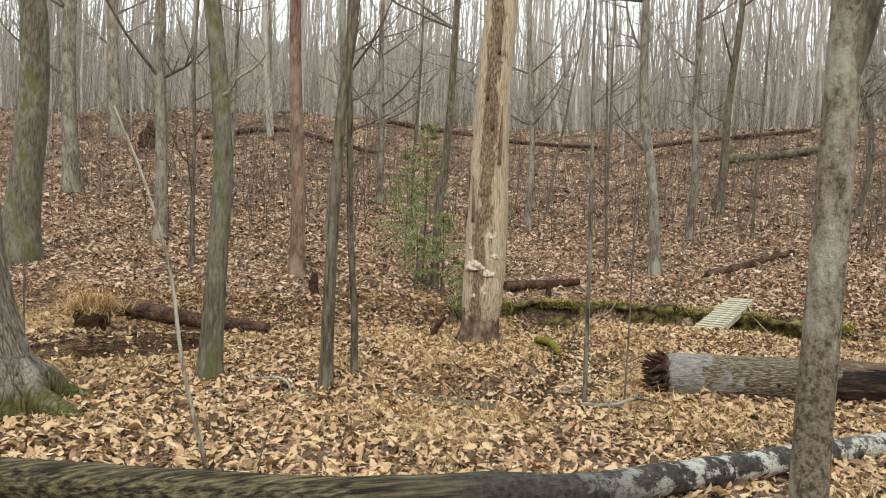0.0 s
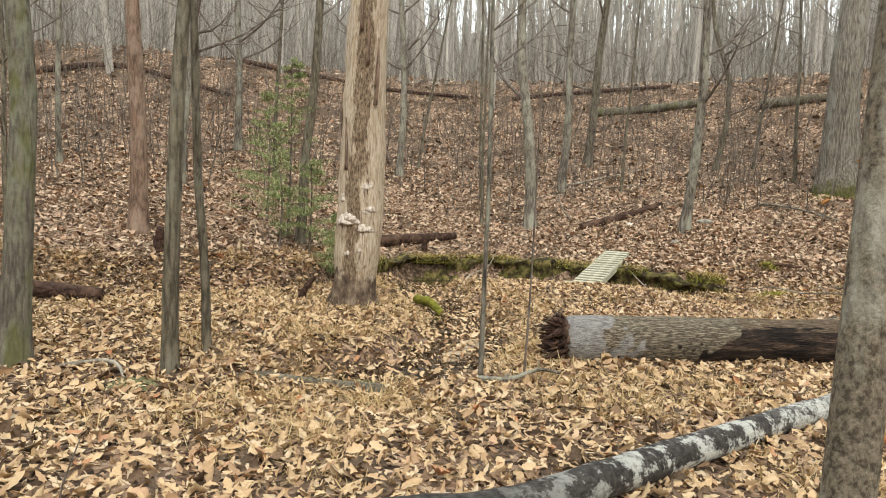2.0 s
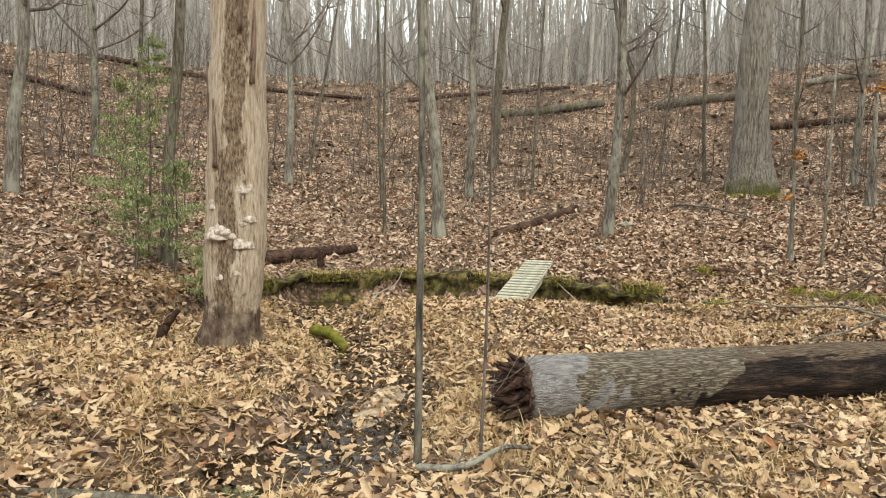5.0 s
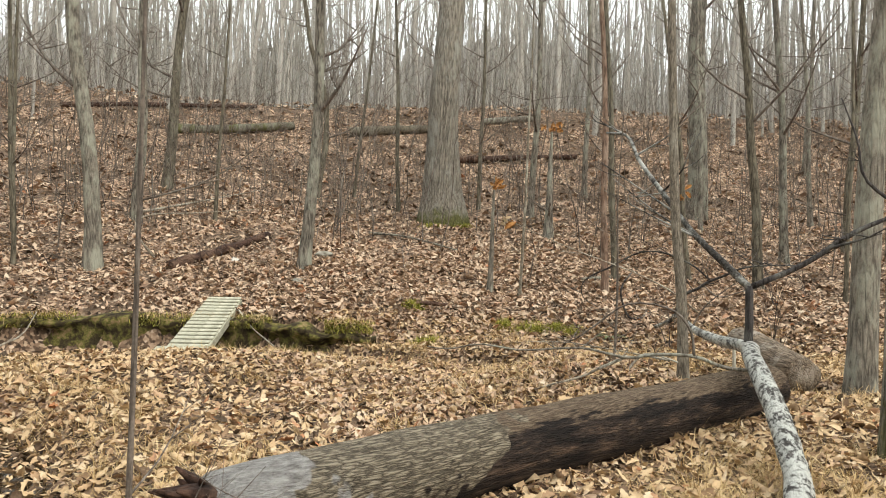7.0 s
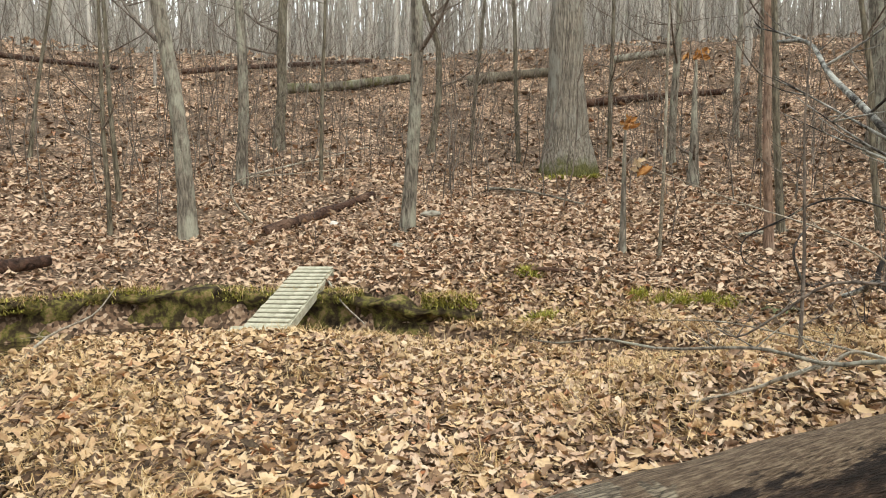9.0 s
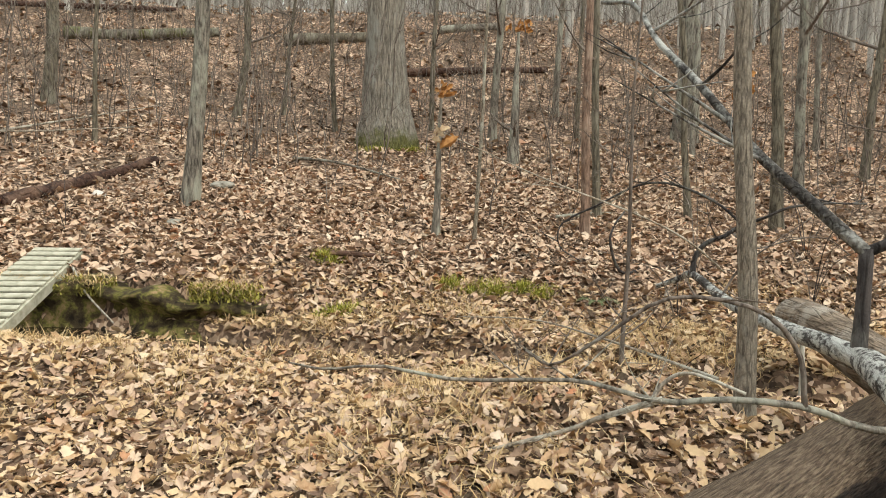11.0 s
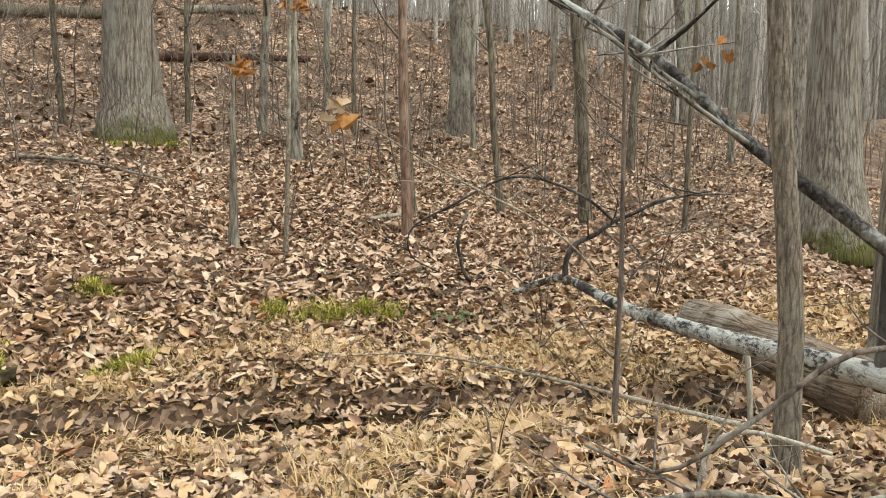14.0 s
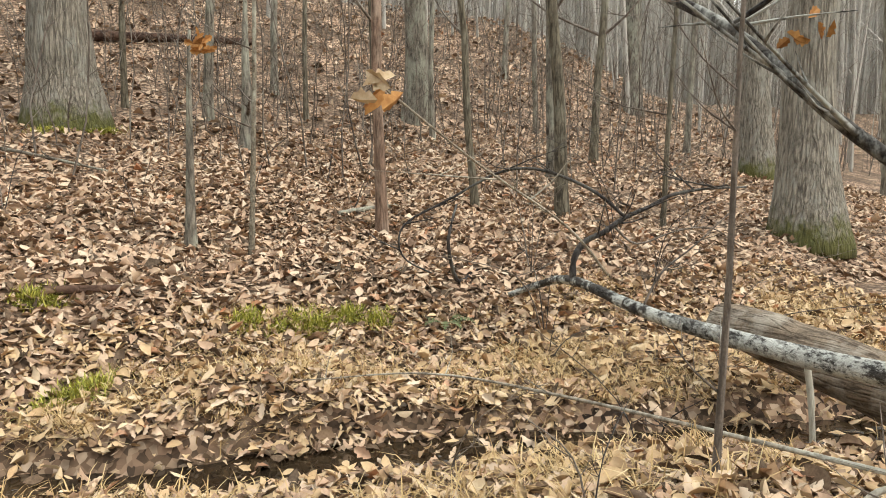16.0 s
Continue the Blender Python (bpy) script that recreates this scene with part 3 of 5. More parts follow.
tree(0.74, 7.33, 0.046, -0.001, 0.0, 7, BARK_GREY, bends=((0.9, 0.02, 0), (1.6, -0.02, 0)), label=S, limbs=6, low=0.4, flare=1.1, sides=8)
tree(1.12, 7.42, 0.024, 0.02, 0.0, 3.2, TWIG, label=S, limbs=4, low=0.3, flare=1.1, sides=6)
tree(6.06, 9.78, 0.1, -0.03, 0.02, 10, BARK_RIDGED, label="pale grey young tree leaning beside fallen logs", limbs=5, low=0.6)
tree(8.53, 9.62, 0.3, 0.048, -0.031, 15, BARK_GREY, label="leaning grey tree with ridged bark", limbs=6, low=0.5)
tree(6.08, 7.9, 0.2, -0.01, 0.006, 15, BARK_OAK, label="upright tree with furrowed bark and mossy foot", limbs=6, low=0.5)
tree(5.8, 10.4, 0.03, 0.01, 0.0, 2.6, TWIG, label=S, limbs=5, low=0.3, flare=1.1, sides=6)
# the hillside, from upstream to downstream
tree(-11.44, 12.36, 0.67, -0.01, -0.003, 20, BARK_MOSS, label="large tree with greenish mossy bark", limbs=6, low=0.5, sides=18)
tree(-17.33, 19.61, 0.53, -0.03, -0.01, 20, BARK_GREY, label=G)
tree(-9.91, 14.65, 0.30, -0.012, -0.004, 17, BARK_GREY, label=G)
tree(-5.12, 12.51, 0.28, -0.025, -0.008, 14, BARK_RED, label="dead reddish-brown tree with broken bark", limbs=3, low=0.6)
tree(-7.50, 22.94, 0.23, -0.011, -0.003, 0, BARK_GREY, label=G)
tree(-2.86, 14.34, 0.19, 0.046, 0.013, 0, BARK_BROWN, label="dark tree leaning over a small evergreen")
tree(-2.43, 23.46, 0.22, -0.01, -0.003, 0, BARK_GREY, label=G)
tree(1.50, 18.98, 0.28, -0.03, 0.006, 0, BARK_GREY, label=G)
tree(2.58, 22.77, 0.24, -0.007, 0.001, 0, BARK_GREY, label=G)
tree(3.65, 26.48, 0.29, 0.078, -0.012, 0, BARK_BROWN, label="brown-barked tree leaning on the hillside")
tree(-6.47, 16.89, 0.23, 0.003, 0.001, 0, BARK_GREY, label=G)
tree(-21.33, 26.18, 0.55, -0.05, -0.015, 20, BARK_GREY, label=G)
tree(5.00, 17.80, 0.23, 0.055, -0.008, 0, BARK_GREY, bends=((3.0, -0.04, 0),), label=G)
tree(7.85, 25.67, 0.205, 0.15, -0.02, 10, BARK_BROWN, bends=((1.6, -0.17, 0.02), (3.0, -0.3, 0.03), (4.6, 0.2, 0)), label="thin crooked brown tree", limbs=5)
tree(9.9, 21.46, 0.84, 0.011, -0.006, 22, BARK_OAK, label="large oak with mossy root flare on the hillside", flare=1.8, limbs=6, low=0.5, sides=24)
tree(7.74, 15.72, 0.11, 0.02, -0.02, 2.1, BARK_GREY, label="snapped-off young trunk with a few dead leaves", limbs=2, low=0.5)
tree(7.95, 15.1, 0.055, 0.02, -0.03, 6, BARK_PALE, label=S, limbs=5, low=0.4, sides=8)
tree(11.54, 19.01, 0.22, 0.0, 0.0, 2.6, BARK_GREY, label="broken-off grey trunk on the hillside", limbs=2)
tree(9.55, 14.73, 0.13, -0.02, 0.015, 10, BARK_RED, label="reddish-brown young tree in dry leaves", limbs=6, low=0.5)
tree(12.42, 13.76, 0.18, -0.035, 0.04, 12, BARK_BROWN, label="dark young tree on the leafy slope", limbs=7, low=0.4)
tree(11.59, 14.67, 0.11, -0.06, 0.09, 9, BARK_BROWN, bends=((1.2, 0.05, -0.05), (2.4, -0.06, 0.08)), label="crooked brown young tree", limbs=6, low=0.4)
tree(17.18, 19.54, 0.554, 0.012, -0.007, 22, BARK_GREY, label="large distant grey tree", limbs=6)
tree(17.28, 15.09, 0.174, 0.022, -0.013, 0, BARK_BROWN, label=G)
tree(15.89, 18.14, 0.12, -0.012, 0.02, 0, BARK_GREY, label=G)
tree(26.59, 17.25, 0.613, 0.01, -0.01, 22, BARK_GREY, label="large distant grey tree", limbs=6)
tree(20.3, 12.43, 0.683, -0.01, 0.02, 22, BARK_OAK, label="large oak with furrowed bark", flare=1.5, limbs=6, low=0.5, sides=18)
tree(14.56, 10.82, 0.73, -0.01, 0.02, 22, BARK_OAK, label="large oak with pale furrowed bark and mossy foot", flare=1.6, limbs=6, low=0.5, sides=24)
tree(-7.50, 12.63, 0.10, -0.014, -0.004, 8, BARK_BROWN, label=S)
for x, y, d, lx, ly in ((12.57, 21.18, 0.191, 0.017, -0.027), (23.54, 20.39, 0.176, 0.02, -0.03), (21.3, 9.87, 0.25, -0.03, 0.05), (11.57, 22.34, 0.122, 0.01, -0.01), (14.64, 20.57, 0.117, 0.0, 0.0),
                        (15.27, 22.11, 0.172, 0.01, 0.0), (-14.76, 27.87, 0.2, -0.03, 0.0), (-2.14, 25.36, 0.1, 0.16, 0.04), (-9.63, 17.29, 0.14, -0.01, 0.0), (8.91, 25.32, 0.107, 0.11, 0.01),
                        (9.44, 23.2, 0.123, -0.03, 0.02), (10.27, 15.26, 0.123, -0.05, 0.03), (14.86, 14.96, 0.186, -0.04, 0.03), (13.1, 12.52, 0.08, 0.0, 0.0), (21.24, 14.14, 0.166, 0.05, 0.0),
                        (-5.5, 20.5, 0.12, 0.02, 0.0), (0.2, 21.5, 0.1, -0.03, 0.0), (4.2, 22.2, 0.09, 0.05, 0.0), (11.54, 24.67, 0.159, 0.02, 0.0), (19.29, 17.3, 0.141, -0.05, 0.03)):
    tree(x, y, d, lx, ly, 6 + 35 * d, BARK_BROWN if d < 0.13 else BARK_GREY, label=S if d < 0.13 else G, limbs=7, low=0.35, bends=((1.5, 0.02, -0.02), (3.2, -0.04, 0.03)))
tree(-6.3, 7.5, 0.04, 0.0, 0.0, 2.2, TWIG, bends=((1.2, -0.2, 0.0),), label=S, limbs=4, low=0.3, sides=6)
tree(0.30, 19.18, 0.08, 0.02, 0.003, 8, BARK_BROWN, label=S)


# ---- the dead snag ----
def snag(x, y):
    t = thing("dead_snag", x, y, gz(x, y) - 0.05, "tall barkless dead tree with pale wood and bracket fungi", "dead tree")
    verts, faces, line, radii = [], [], [], []
    for i in range(71):
        h = -0.1 + 8.1 * i / 70
        line.append(Vector((0.031 * h + 0.02 * math.sin(h * 1.3), 0.009 * h, h)))
        r = 0.335 - 0.018 * h
        r += 0.06 * math.exp(-max(h, 0) / 0.18)
        r -= 0.05 * math.exp(-((h - 0.42) / 0.22) ** 2)
        radii.append(r)
    tube(verts, faces, line, radii, 40, 0.0, True)
    for v in verts:
        c = Vector((0.031 * v.z, 0.009 * v.z, v.z))
        d = v - c
        n = noise.noise(Vector((d.x * 9, d.y * 9, v.z * 1.1))) * 0.09 + noise.noise(Vector((d.x * 4 + 5, d.y * 4, v.z * 3.0))) * 0.07
        n += (noise.noise(Vector((d.x * 16, d.y * 16, v.z * 7))) * 0.1) * math.exp(-max(v.z, 0) / 0.8)
        v += d * n
    part("trunk", mesh_of("snag_trunk", verts, faces, SNAG), t)
    for a, h, w in ((-64, 1.66, 0.07), (-42, 1.67, 0.075), (-40, 1.37, 0.1), (-58, 1.33, 0.07), (-40, 1.1, 0.09), (-62, 1.1, 0.085), (-114, 1.19, 0.11), (-98, 1.24, 0.09), (-84, 1.2, 0.07), (-130, 1.5, 0.05), (-72, 0.82, 0.08), (-100, 0.78, 0.06)):
        bm = bmesh.new()
        bmesh.ops.create_icosphere(bm, subdivisions=3, radius=1)
        for v in bm.verts:
            k = 1 + 0.25 * noise.noise(v.co * 2.3 + Vector((a, h, 0)))
            v.co = Vector((v.co.x * w * 1.15 * k, v.co.y * w * 0.85 * k, v.co.z * (0.025 if v.co.z < 0 else 0.14 * (1 - 0.5 * max(0, -v.co.y))) * k))
        me = bpy.data.meshes.new("bracket_fungus")
        bm.to_mesh(me)
        bm.free()
        me.materials.append(FUNGUS)
        me.polygons.foreach_set("use_smooth", [True] * len(me.polygons))
        r = 0.285 - 0.018 * h
        part("bracket_fungus", me, t, "pale shelf-like bracket fungus", pose(0.031 * h + r * math.cos(radians(a)), r * math.sin(radians(a)), h, 0, 0, a + 90))
    for k in range(16):
        a = random.uniform(0, 360)
        h = random.uniform(1.9, 6.5)
        r = 0.325 - 0.018 * h
        verts, faces = limb([(0, 0, 0), (0.02, 0.01, 0.3), (0.03, 0, random.uniform(0.5, 0.9))], 0.035, 0.01, 6, 5, 0.5)
        part("bark_strip", mesh_of("bark_strip", verts, faces, BARK_RED), t, "hanging strip of old bark", pose(0.031 * h + r * math.cos(radians(a)), r * math.sin(radians(a)), h, 0, 0, a))
    return t


snag(-1.14, 10.95)


# ---- fallen trees ----
def on_ground(x, y, h=0.02):
    return (x, y, gz(x, y) + h)


def fallen(name, label, points, r0, r1, mat, n=40, sides=18, rough=0.12, freq=4.0, profile=None):
    """A trunk lying along points; its own x runs along it."""
    p0 = Vector(points[0])
    t = thing(name, *p0, label, "fallen log")
    turn = math.atan2(points[-1][1] - p0.y, points[-1][0] - p0.x)
    inv = Matrix.Rotation(-turn, 3, "Z")
    pts = [inv @ (Vector(p) - p0) for p in points]
    t.matrix_basis = pose(*p0, 0, 0, math.degrees(turn))
    verts, faces = [], []
    line = spline(pts, n)
    radii = [profile(i / n) if profile else r0 + (r1 - r0) * i / n for i in range(n + 1)]
    tube(verts, faces, line, radii, sides, rough, True, freq)
    part("trunk", mesh_of("log_trunk", verts, faces, mat), t)
    return t, inv, p0


def add_limb(host, name, points, r0, r1, mat, label="", n=12, sides=7, twig=0, seed=1, length=0.5):
    t, inv, p0 = host
    pts = [inv @ (Vector(p) - p0) for p in points]
    verts, faces = [], []
    line = spline(pts, n)
    tube(verts, faces, line, [r0 + (r1 - r0) * i / n for i in range(n + 1)], sides, 0.12, True, 6)
    if twig:
        twigs(verts, faces, line, random.Random(seed), twig, length, max(r1, r0 * 0.3), 0.2, 1)
    return part(name, mesh_of(name, verts, faces, mat), t, label)


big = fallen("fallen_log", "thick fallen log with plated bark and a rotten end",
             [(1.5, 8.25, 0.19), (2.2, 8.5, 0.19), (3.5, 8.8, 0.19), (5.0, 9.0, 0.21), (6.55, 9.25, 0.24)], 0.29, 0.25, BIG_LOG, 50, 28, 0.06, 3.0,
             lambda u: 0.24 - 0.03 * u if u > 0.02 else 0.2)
rng = random.Random(4)
verts, faces = [], []
for k in range(150):
    a, r = rng.uniform(0, 6.28), 0.2 * math.sqrt(rng.random())
    p = Vector((0.03, r * math.cos(a), r * math.sin(a)))
    q = p + Vector((-rng.uniform(0.03, 0.24), rng.uniform(-0.13, 0.13), rng.uniform(-0.13, 0.1)))
    w = rng.uniform(0.25, 1.0)
    tube(verts, faces, [p, (p + q) / 2, q], [0.04 * w, 0.032 * w, 0.006], 5, 0.6, True, 30)
tagged(part("rotten_end", mesh_of("rotten_end", verts, faces, ROTTEN), big[0], "crumbling dark rotten wood"), kind="stuff")

tall = fallen("fallen_tree", "long fallen tree with dark, white-lichened bark across a log",
              [(-5.6, 2.7, 0.2), (-2.02, 3.37, 0.17), (-0.31, 3.8, 0.15), (0.5, 4.3, 0.13), (0.98, 4.55, 0.11), (1.8, 5.33, 0.1), (2.88, 6.32, 0.1),
               (3.8, 7.1, 0.11), (4.5, 7.55, 0.14), (4.85, 7.85, 0.24), (5.3, 8.3, 0.42), (6.0, 9.0, 0.58), (6.6, 9.5, 0.56), (7.2, 10.3, 0.5), (7.7, 11.0, 0.48), (7.97, 11.38, 0.5), (8.4, 12.0, 0.57), (8.72, 12.42, 0.45), (8.72, 12.7, 0.33)],
              0.14, 0.03, LICHEN, 110, 20, 0.1, 6.0, lambda u: 0.13 - 0.055 * min(1, u / 0.45) if u < 0.66 else 0.062 - 0.11 * (u - 0.66))
add_limb(tall, "fork_stem", [(6.6, 9.5, 0.5), (6.61, 9.5, 0.8), (6.6, 9.5, 1.14)], 0.042, 0.036, TWIG_DARK, "black forked stem", 8, 10)
add_limb(tall, "bough", [(6.6, 9.5, 1.12), (6.56, 9.8, 1.37), (6.55, 10.15, 1.65), (6.6, 10.6, 2.07), (6.95, 11.3, 2.5), (7.19, 11.76, 2.87), (7.15, 12.1, 2.95)], 0.036, 0.016, BOUGH, "black bough with white lichen", 20, 9, 7, 5, 0.7)
add_limb(tall, "bough", [(6.6, 9.5, 1.12), (6.95, 9.2, 1.35), (7.3, 8.95, 1.65), (7.65, 8.7, 1.85)], 0.03, 0.018, TWIG_DARK, "black bough", 12, 8, 3, 8, 0.5)
add_limb(tall, "bough", [(7.65, 8.7, 1.85), (7.45, 8.95, 2.15), (7.4, 9.0, 2.5), (7.3, 9.1, 2.9)], 0.018, 0.006, TWIG_DARK, "", 10, 6, 3, 9, 0.3)
add_limb(tall, "bough", [(8.38, 11.98, 0.56), (8.41, 11.99, 0.73), (8.47, 11.93, 0.87), (8.56, 11.8, 0.95), (8.64, 11.69, 1.05), (8.77, 11.51, 1.15), (8.87, 11.37, 1.24), (9.02, 11.14, 1.29), (9.3, 10.9, 1.3)], 0.03, 0.008, TWIG_DARK, "dark curved bough", 24, 8, 9, 12, 0.5)
add_limb(tall, "bough", [(8.66, 11.67, 1.06), (8.57, 11.86, 1.24), (8.44, 12.09, 1.37), (8.3, 12.32, 1.44), (8.15, 12.55, 1.4), (7.95, 12.85, 1.2), (7.75, 13.12, 1.02), (7.7, 13.17, 0.86), (7.72, 13.11, 0.72), (7.81, 12.93, 0.62)], 0.014, 0.007, TWIG_DARK, "thin drooping bough", 28, 6, 7, 13, 0.45)
add_limb(tall, "branch", [(8.6, 11.75, 1.0), (8.75, 11.6, 0.85), (8.95, 11.35, 0.95), (9.05, 11.1, 0.98), (9.1, 10.9, 0.85)], 0.01, 0.004, TWIG, "", 16, 6, 5, 17, 0.4)
add_limb(tall, "branch", [(7.9, 11.3, 0.5), (7.98, 11.2, 0.75), (8.05, 11.0, 0.95), (8.3, 10.8, 1.2)], 0.01, 0.004, TWIG, "", 14, 6, 5, 18, 0.4)
add_limb(tall, "branch", [(5.85, 8.85, 0.5), (5.6, 8.95, 0.53), (5.4, 9.07, 0.61), (5.22, 9.3, 0.6), (5.1, 9.5, 0.55), (4.9, 9.72, 0.6), (4.75, 9.85, 0.6), (4.5, 10.17, 0.55), (4.25, 10.43, 0.58), (4.12, 10.75, 0.5), (4.0, 10.95, 0.5)], 0.016, 0.005, BARK_GREY, "long bare grey branch", 24, 8, 5, 4, 0.5)
add_limb(tall, "branch", [(5.1, 9.5, 0.56), (5.0, 9.75, 0.42), (4.93, 9.87, 0.34), (4.65, 10.05, 0.24), (4.43, 10.29, 0.12), (4.2, 10.6, 0.06)], 0.014, 0.005, TWIG_PALE, "", 18, 7, 3, 14, 0.35)
add_limb(tall, "branch", [(5.4, 9.07, 0.61), (5.38, 9.1, 0.82), (5.25, 9.2, 0.98), (5.05, 9.45, 1.0), (4.9, 9.65, 0.82), (4.8, 9.85, 0.66), (4.85, 10.1, 0.66)], 0.012, 0.005, TWIG, "curved bare branch", 20, 7, 4, 3, 0.35)
add_limb(tall, "branch", [(6.0, 9.9, 0.42), (6.4, 11.2, 0.33), (6.5, 12.1, 0.28), (6.2, 12.8, 0.2)], 0.011, 0.004, TWIG_PALE, "", 16, 6, 3, 15, 0.5)

OLD_LOG = bark("weathered_log_bark", (0.07, 0.05, 0.036), (0.3, 0.235, 0.17), (0.4, 0.36, 0.3), 0.1, (2, 14, 14), 0.02)
second = fallen("fallen_log", "brown weathered log bridging the creek", [(8.2, 10.85, 0.42), (8.02, 10.5, 0.38), (7.85, 10.15, 0.32), (7.55, 9.6, 0.2)], 0.14, 0.2, OLD_LOG, 24, 20, 0.15)
dark = fallen("fallen_log", "dark rotting log lying beside the pool", [(-7.2, 10.35, 0.26), (-6.6, 10.3, 0.22), (-5.7, 10.2, 0.15), (-4.3, 10.1, 0.08)], 0.17, 0.1, ROTTEN, 24, 16, 0.25)
fallen("fallen_log", "dark mossy log above the creek bank", [(-1.7, 15.9, gz(-1.7, 15.9) + 0.1), (-0.9, 16.7, gz(-0.9, 16.7) + 0.1), (-0.2, 17.3, gz(-0.2, 17.3) + 0.12)], 0.14, 0.08, ROTTEN, 16, 12, 0.25)
fallen("fallen_log", "dark rotting branch on the hillside", [(2.75, 18.6, gz(2.75, 18.6) + 0.04), (3.7, 19.2, gz(3.7, 19.2) + 0.07), (4.95, 20.2, gz(4.95, 20.2) + 0.05)], 0.12, 0.07, ROTTEN, 30, 12, 0.45)
fallen("fallen_log", "small rotting log half buried in leaves", [on_ground(-1.25, 6.95, 0.0), on_ground(-0.6, 6.85, 0.02), on_ground(0.03, 6.66, 0.03)], 0.045, 0.07, BARK_BROWN, 16, 10, 0.2)


# ---- the footbridge ----
def footbridge():
    a, b = Vector((2.42, 14.55, 0.04)), Vector((3.27, 16.3, 0.55))
    run = (b - a)
    length, yaw, tilt = run.length, math.degrees(math.atan2(run.y, run.x)), math.degrees(math.asin(run.z / run.length))
    t = thing("footbridge", *a, "small slatted wooden footbridge of weathered boards over the creek", "footbridge")
    t.matrix_basis = pose(*a, 0, -tilt, yaw)
    rng = random.Random(3)

    def board(l, w, h):
        bm = bmesh.new()
        bmesh.ops.create_cube(bm, size=1)
        for v in bm.verts:
            v.co = Vector((v.co.x * l, v.co.y * w, v.co.z * h))
        bmesh.ops.bevel(bm, geom=bm.edges[:], offset=0.004, segments=1, affect="EDGES")
        me = bpy.data.meshes.new("slat")
        bm.to_mesh(me)
        bm.free()
        me.materials.append(PLANK)
        return me

    slat, beam = board(0.088, 0.5, 0.022), board(length, 0.045, 0.11)
    for k in range(15):
        part("slat", slat, t, "", pose(0.1 + k * (length - 0.14) / 14, rng.uniform(-0.008, 0.008), 0.016 + rng.uniform(-0.003, 0.003), 0, 0, rng.uniform(-1.2, 1.2)))
    for y in (-0.245, 0.245):
        part("stringer", beam, t, "pale weathered side beam", pose(length / 2, y, -0.052))
    part("end_board", board(0.13, 0.66, 0.025), t, "wider board at the foot", pose(-0.02, 0.04, 0.02))
    return t


footbridge()


# ---- far woods ----
def woods(name, spots, label, mat, branchy, seed, crook=0.03, low=0.25):
    rng = random.Random(seed)
    verts, faces = [], []
    for x, y, d, h in spots:
        z = gz(x, y) - 0.1
        lx, ly = rng.gauss(0, crook), rng.gauss(0, crook)
        cx, cy = rng.gauss(0, crook), rng.gauss(0, crook)
        n = 6
        ph = rng.uniform(0, 6)
        line = [Vector((x + lx * h * i / n + cx * h * (i / n) ** 2 + 0.15 * crook * h * math.sin(ph + 1.7 * i), y + ly * h * i / n - cy * h * (i / n) ** 2, z + h * i / n)) for i in range(n + 1)]
        tube(verts, faces, line, [d / 2 * (1 - 0.75 * i / n) for i in range(n + 1)], 6 if d > 0.12 else 4, 0, False)
        for _ in range(branchy):
            u = rng.uniform(low, 1.0)
            k = min(int(u * n), n - 1)
            p = line[k].lerp(line[k + 1], u * n - k) if u < 1 else line[n]
            a, ll = rng.uniform(0, 6.28), h * rng.uniform(0.06, 0.2)
            q = p + Vector((math.cos(a), math.sin(a), rng.uniform(0.5, 1.4))) * ll * 0.7
            w = q + Vector((math.cos(a + 0.5), math.sin(a + 0.5), rng.uniform(0.2, 1.2))) * ll * 0.4
            r = max(0.006, d * 0.12)
            tube(verts, faces, [p, q, w], [r, r * 0.6, r * 0.25], 3, 0, False)
            for m in range(2):
                e = p.lerp(q, 0.45 + 0.45 * m)
                b = a + rng.uniform(-1.4, 1.4)
                tube(verts, faces, [e, e + Vector((math.cos(b), math.sin(b), rng.uniform(0.1, 1.2))) * ll * rng.uniform(0.3, 0.6)], [r * 0.5, r * 0.3], 3, 0, False)
    return tagged(new(name, mesh_of(name, verts, faces, mat)), label, "woodland", kind="stuff")


rng = random.Random(11)
spots, stems, small = [], [], []
while len(spots) < 1000:
    a, r = rng.uniform(-95, 75), 24 + 96 * rng.random() ** 0.8
    x, y = 2 - r * math.sin(radians(a)), 8 + r * math.cos(radians(a))
    s = float(side(BANK, x, y))
    if s > 6:
        spots.append((x, y, rng.choice((0.09, 0.12, 0.16, 0.2, 0.26, 0.34)), rng.uniform(11, 20)))
while len(stems) < 1500:
    a, r = rng.uniform(-95, 75), 12 + 18 * rng.random()
    x, y = 2 - r * math.sin(radians(a)), 8 + r * math.cos(radians(a))
    if float(side(BANK, x, y)) > 3 + 5 * rng.random():
        stems.append((x, y, rng.uniform(0.01, 0.035), rng.uniform(0.8, 5)))
while len(small) < 900:
    a, r = rng.uniform(-95, 75), 28 + 55 * rng.random()
    x, y = 2 - r * math.sin(radians(a)), 8 + r * math.cos(radians(a))
    if float(side(BANK, x, y)) > 13:
        small.append((x, y, rng.uniform(0.03, 0.08), rng.uniform(4, 10)))
while len(spots) < 1110:
    a, r = rng.uniform(-104, -52), 24 + 44 * rng.random()
    x, y = 3 - r * math.sin(radians(a)), 10 + r * math.cos(radians(a))
    if float(side(BANK, x, y)) > 3:
        spots.append((x, y, rng.choice((0.06, 0.08, 0.1, 0.12, 0.18)), rng.uniform(9, 18)))
woods("far_woods", spots, "bare grey winter trees crowding the ridge", BARK_HAZED, 9, 21, 0.05, 0.12)
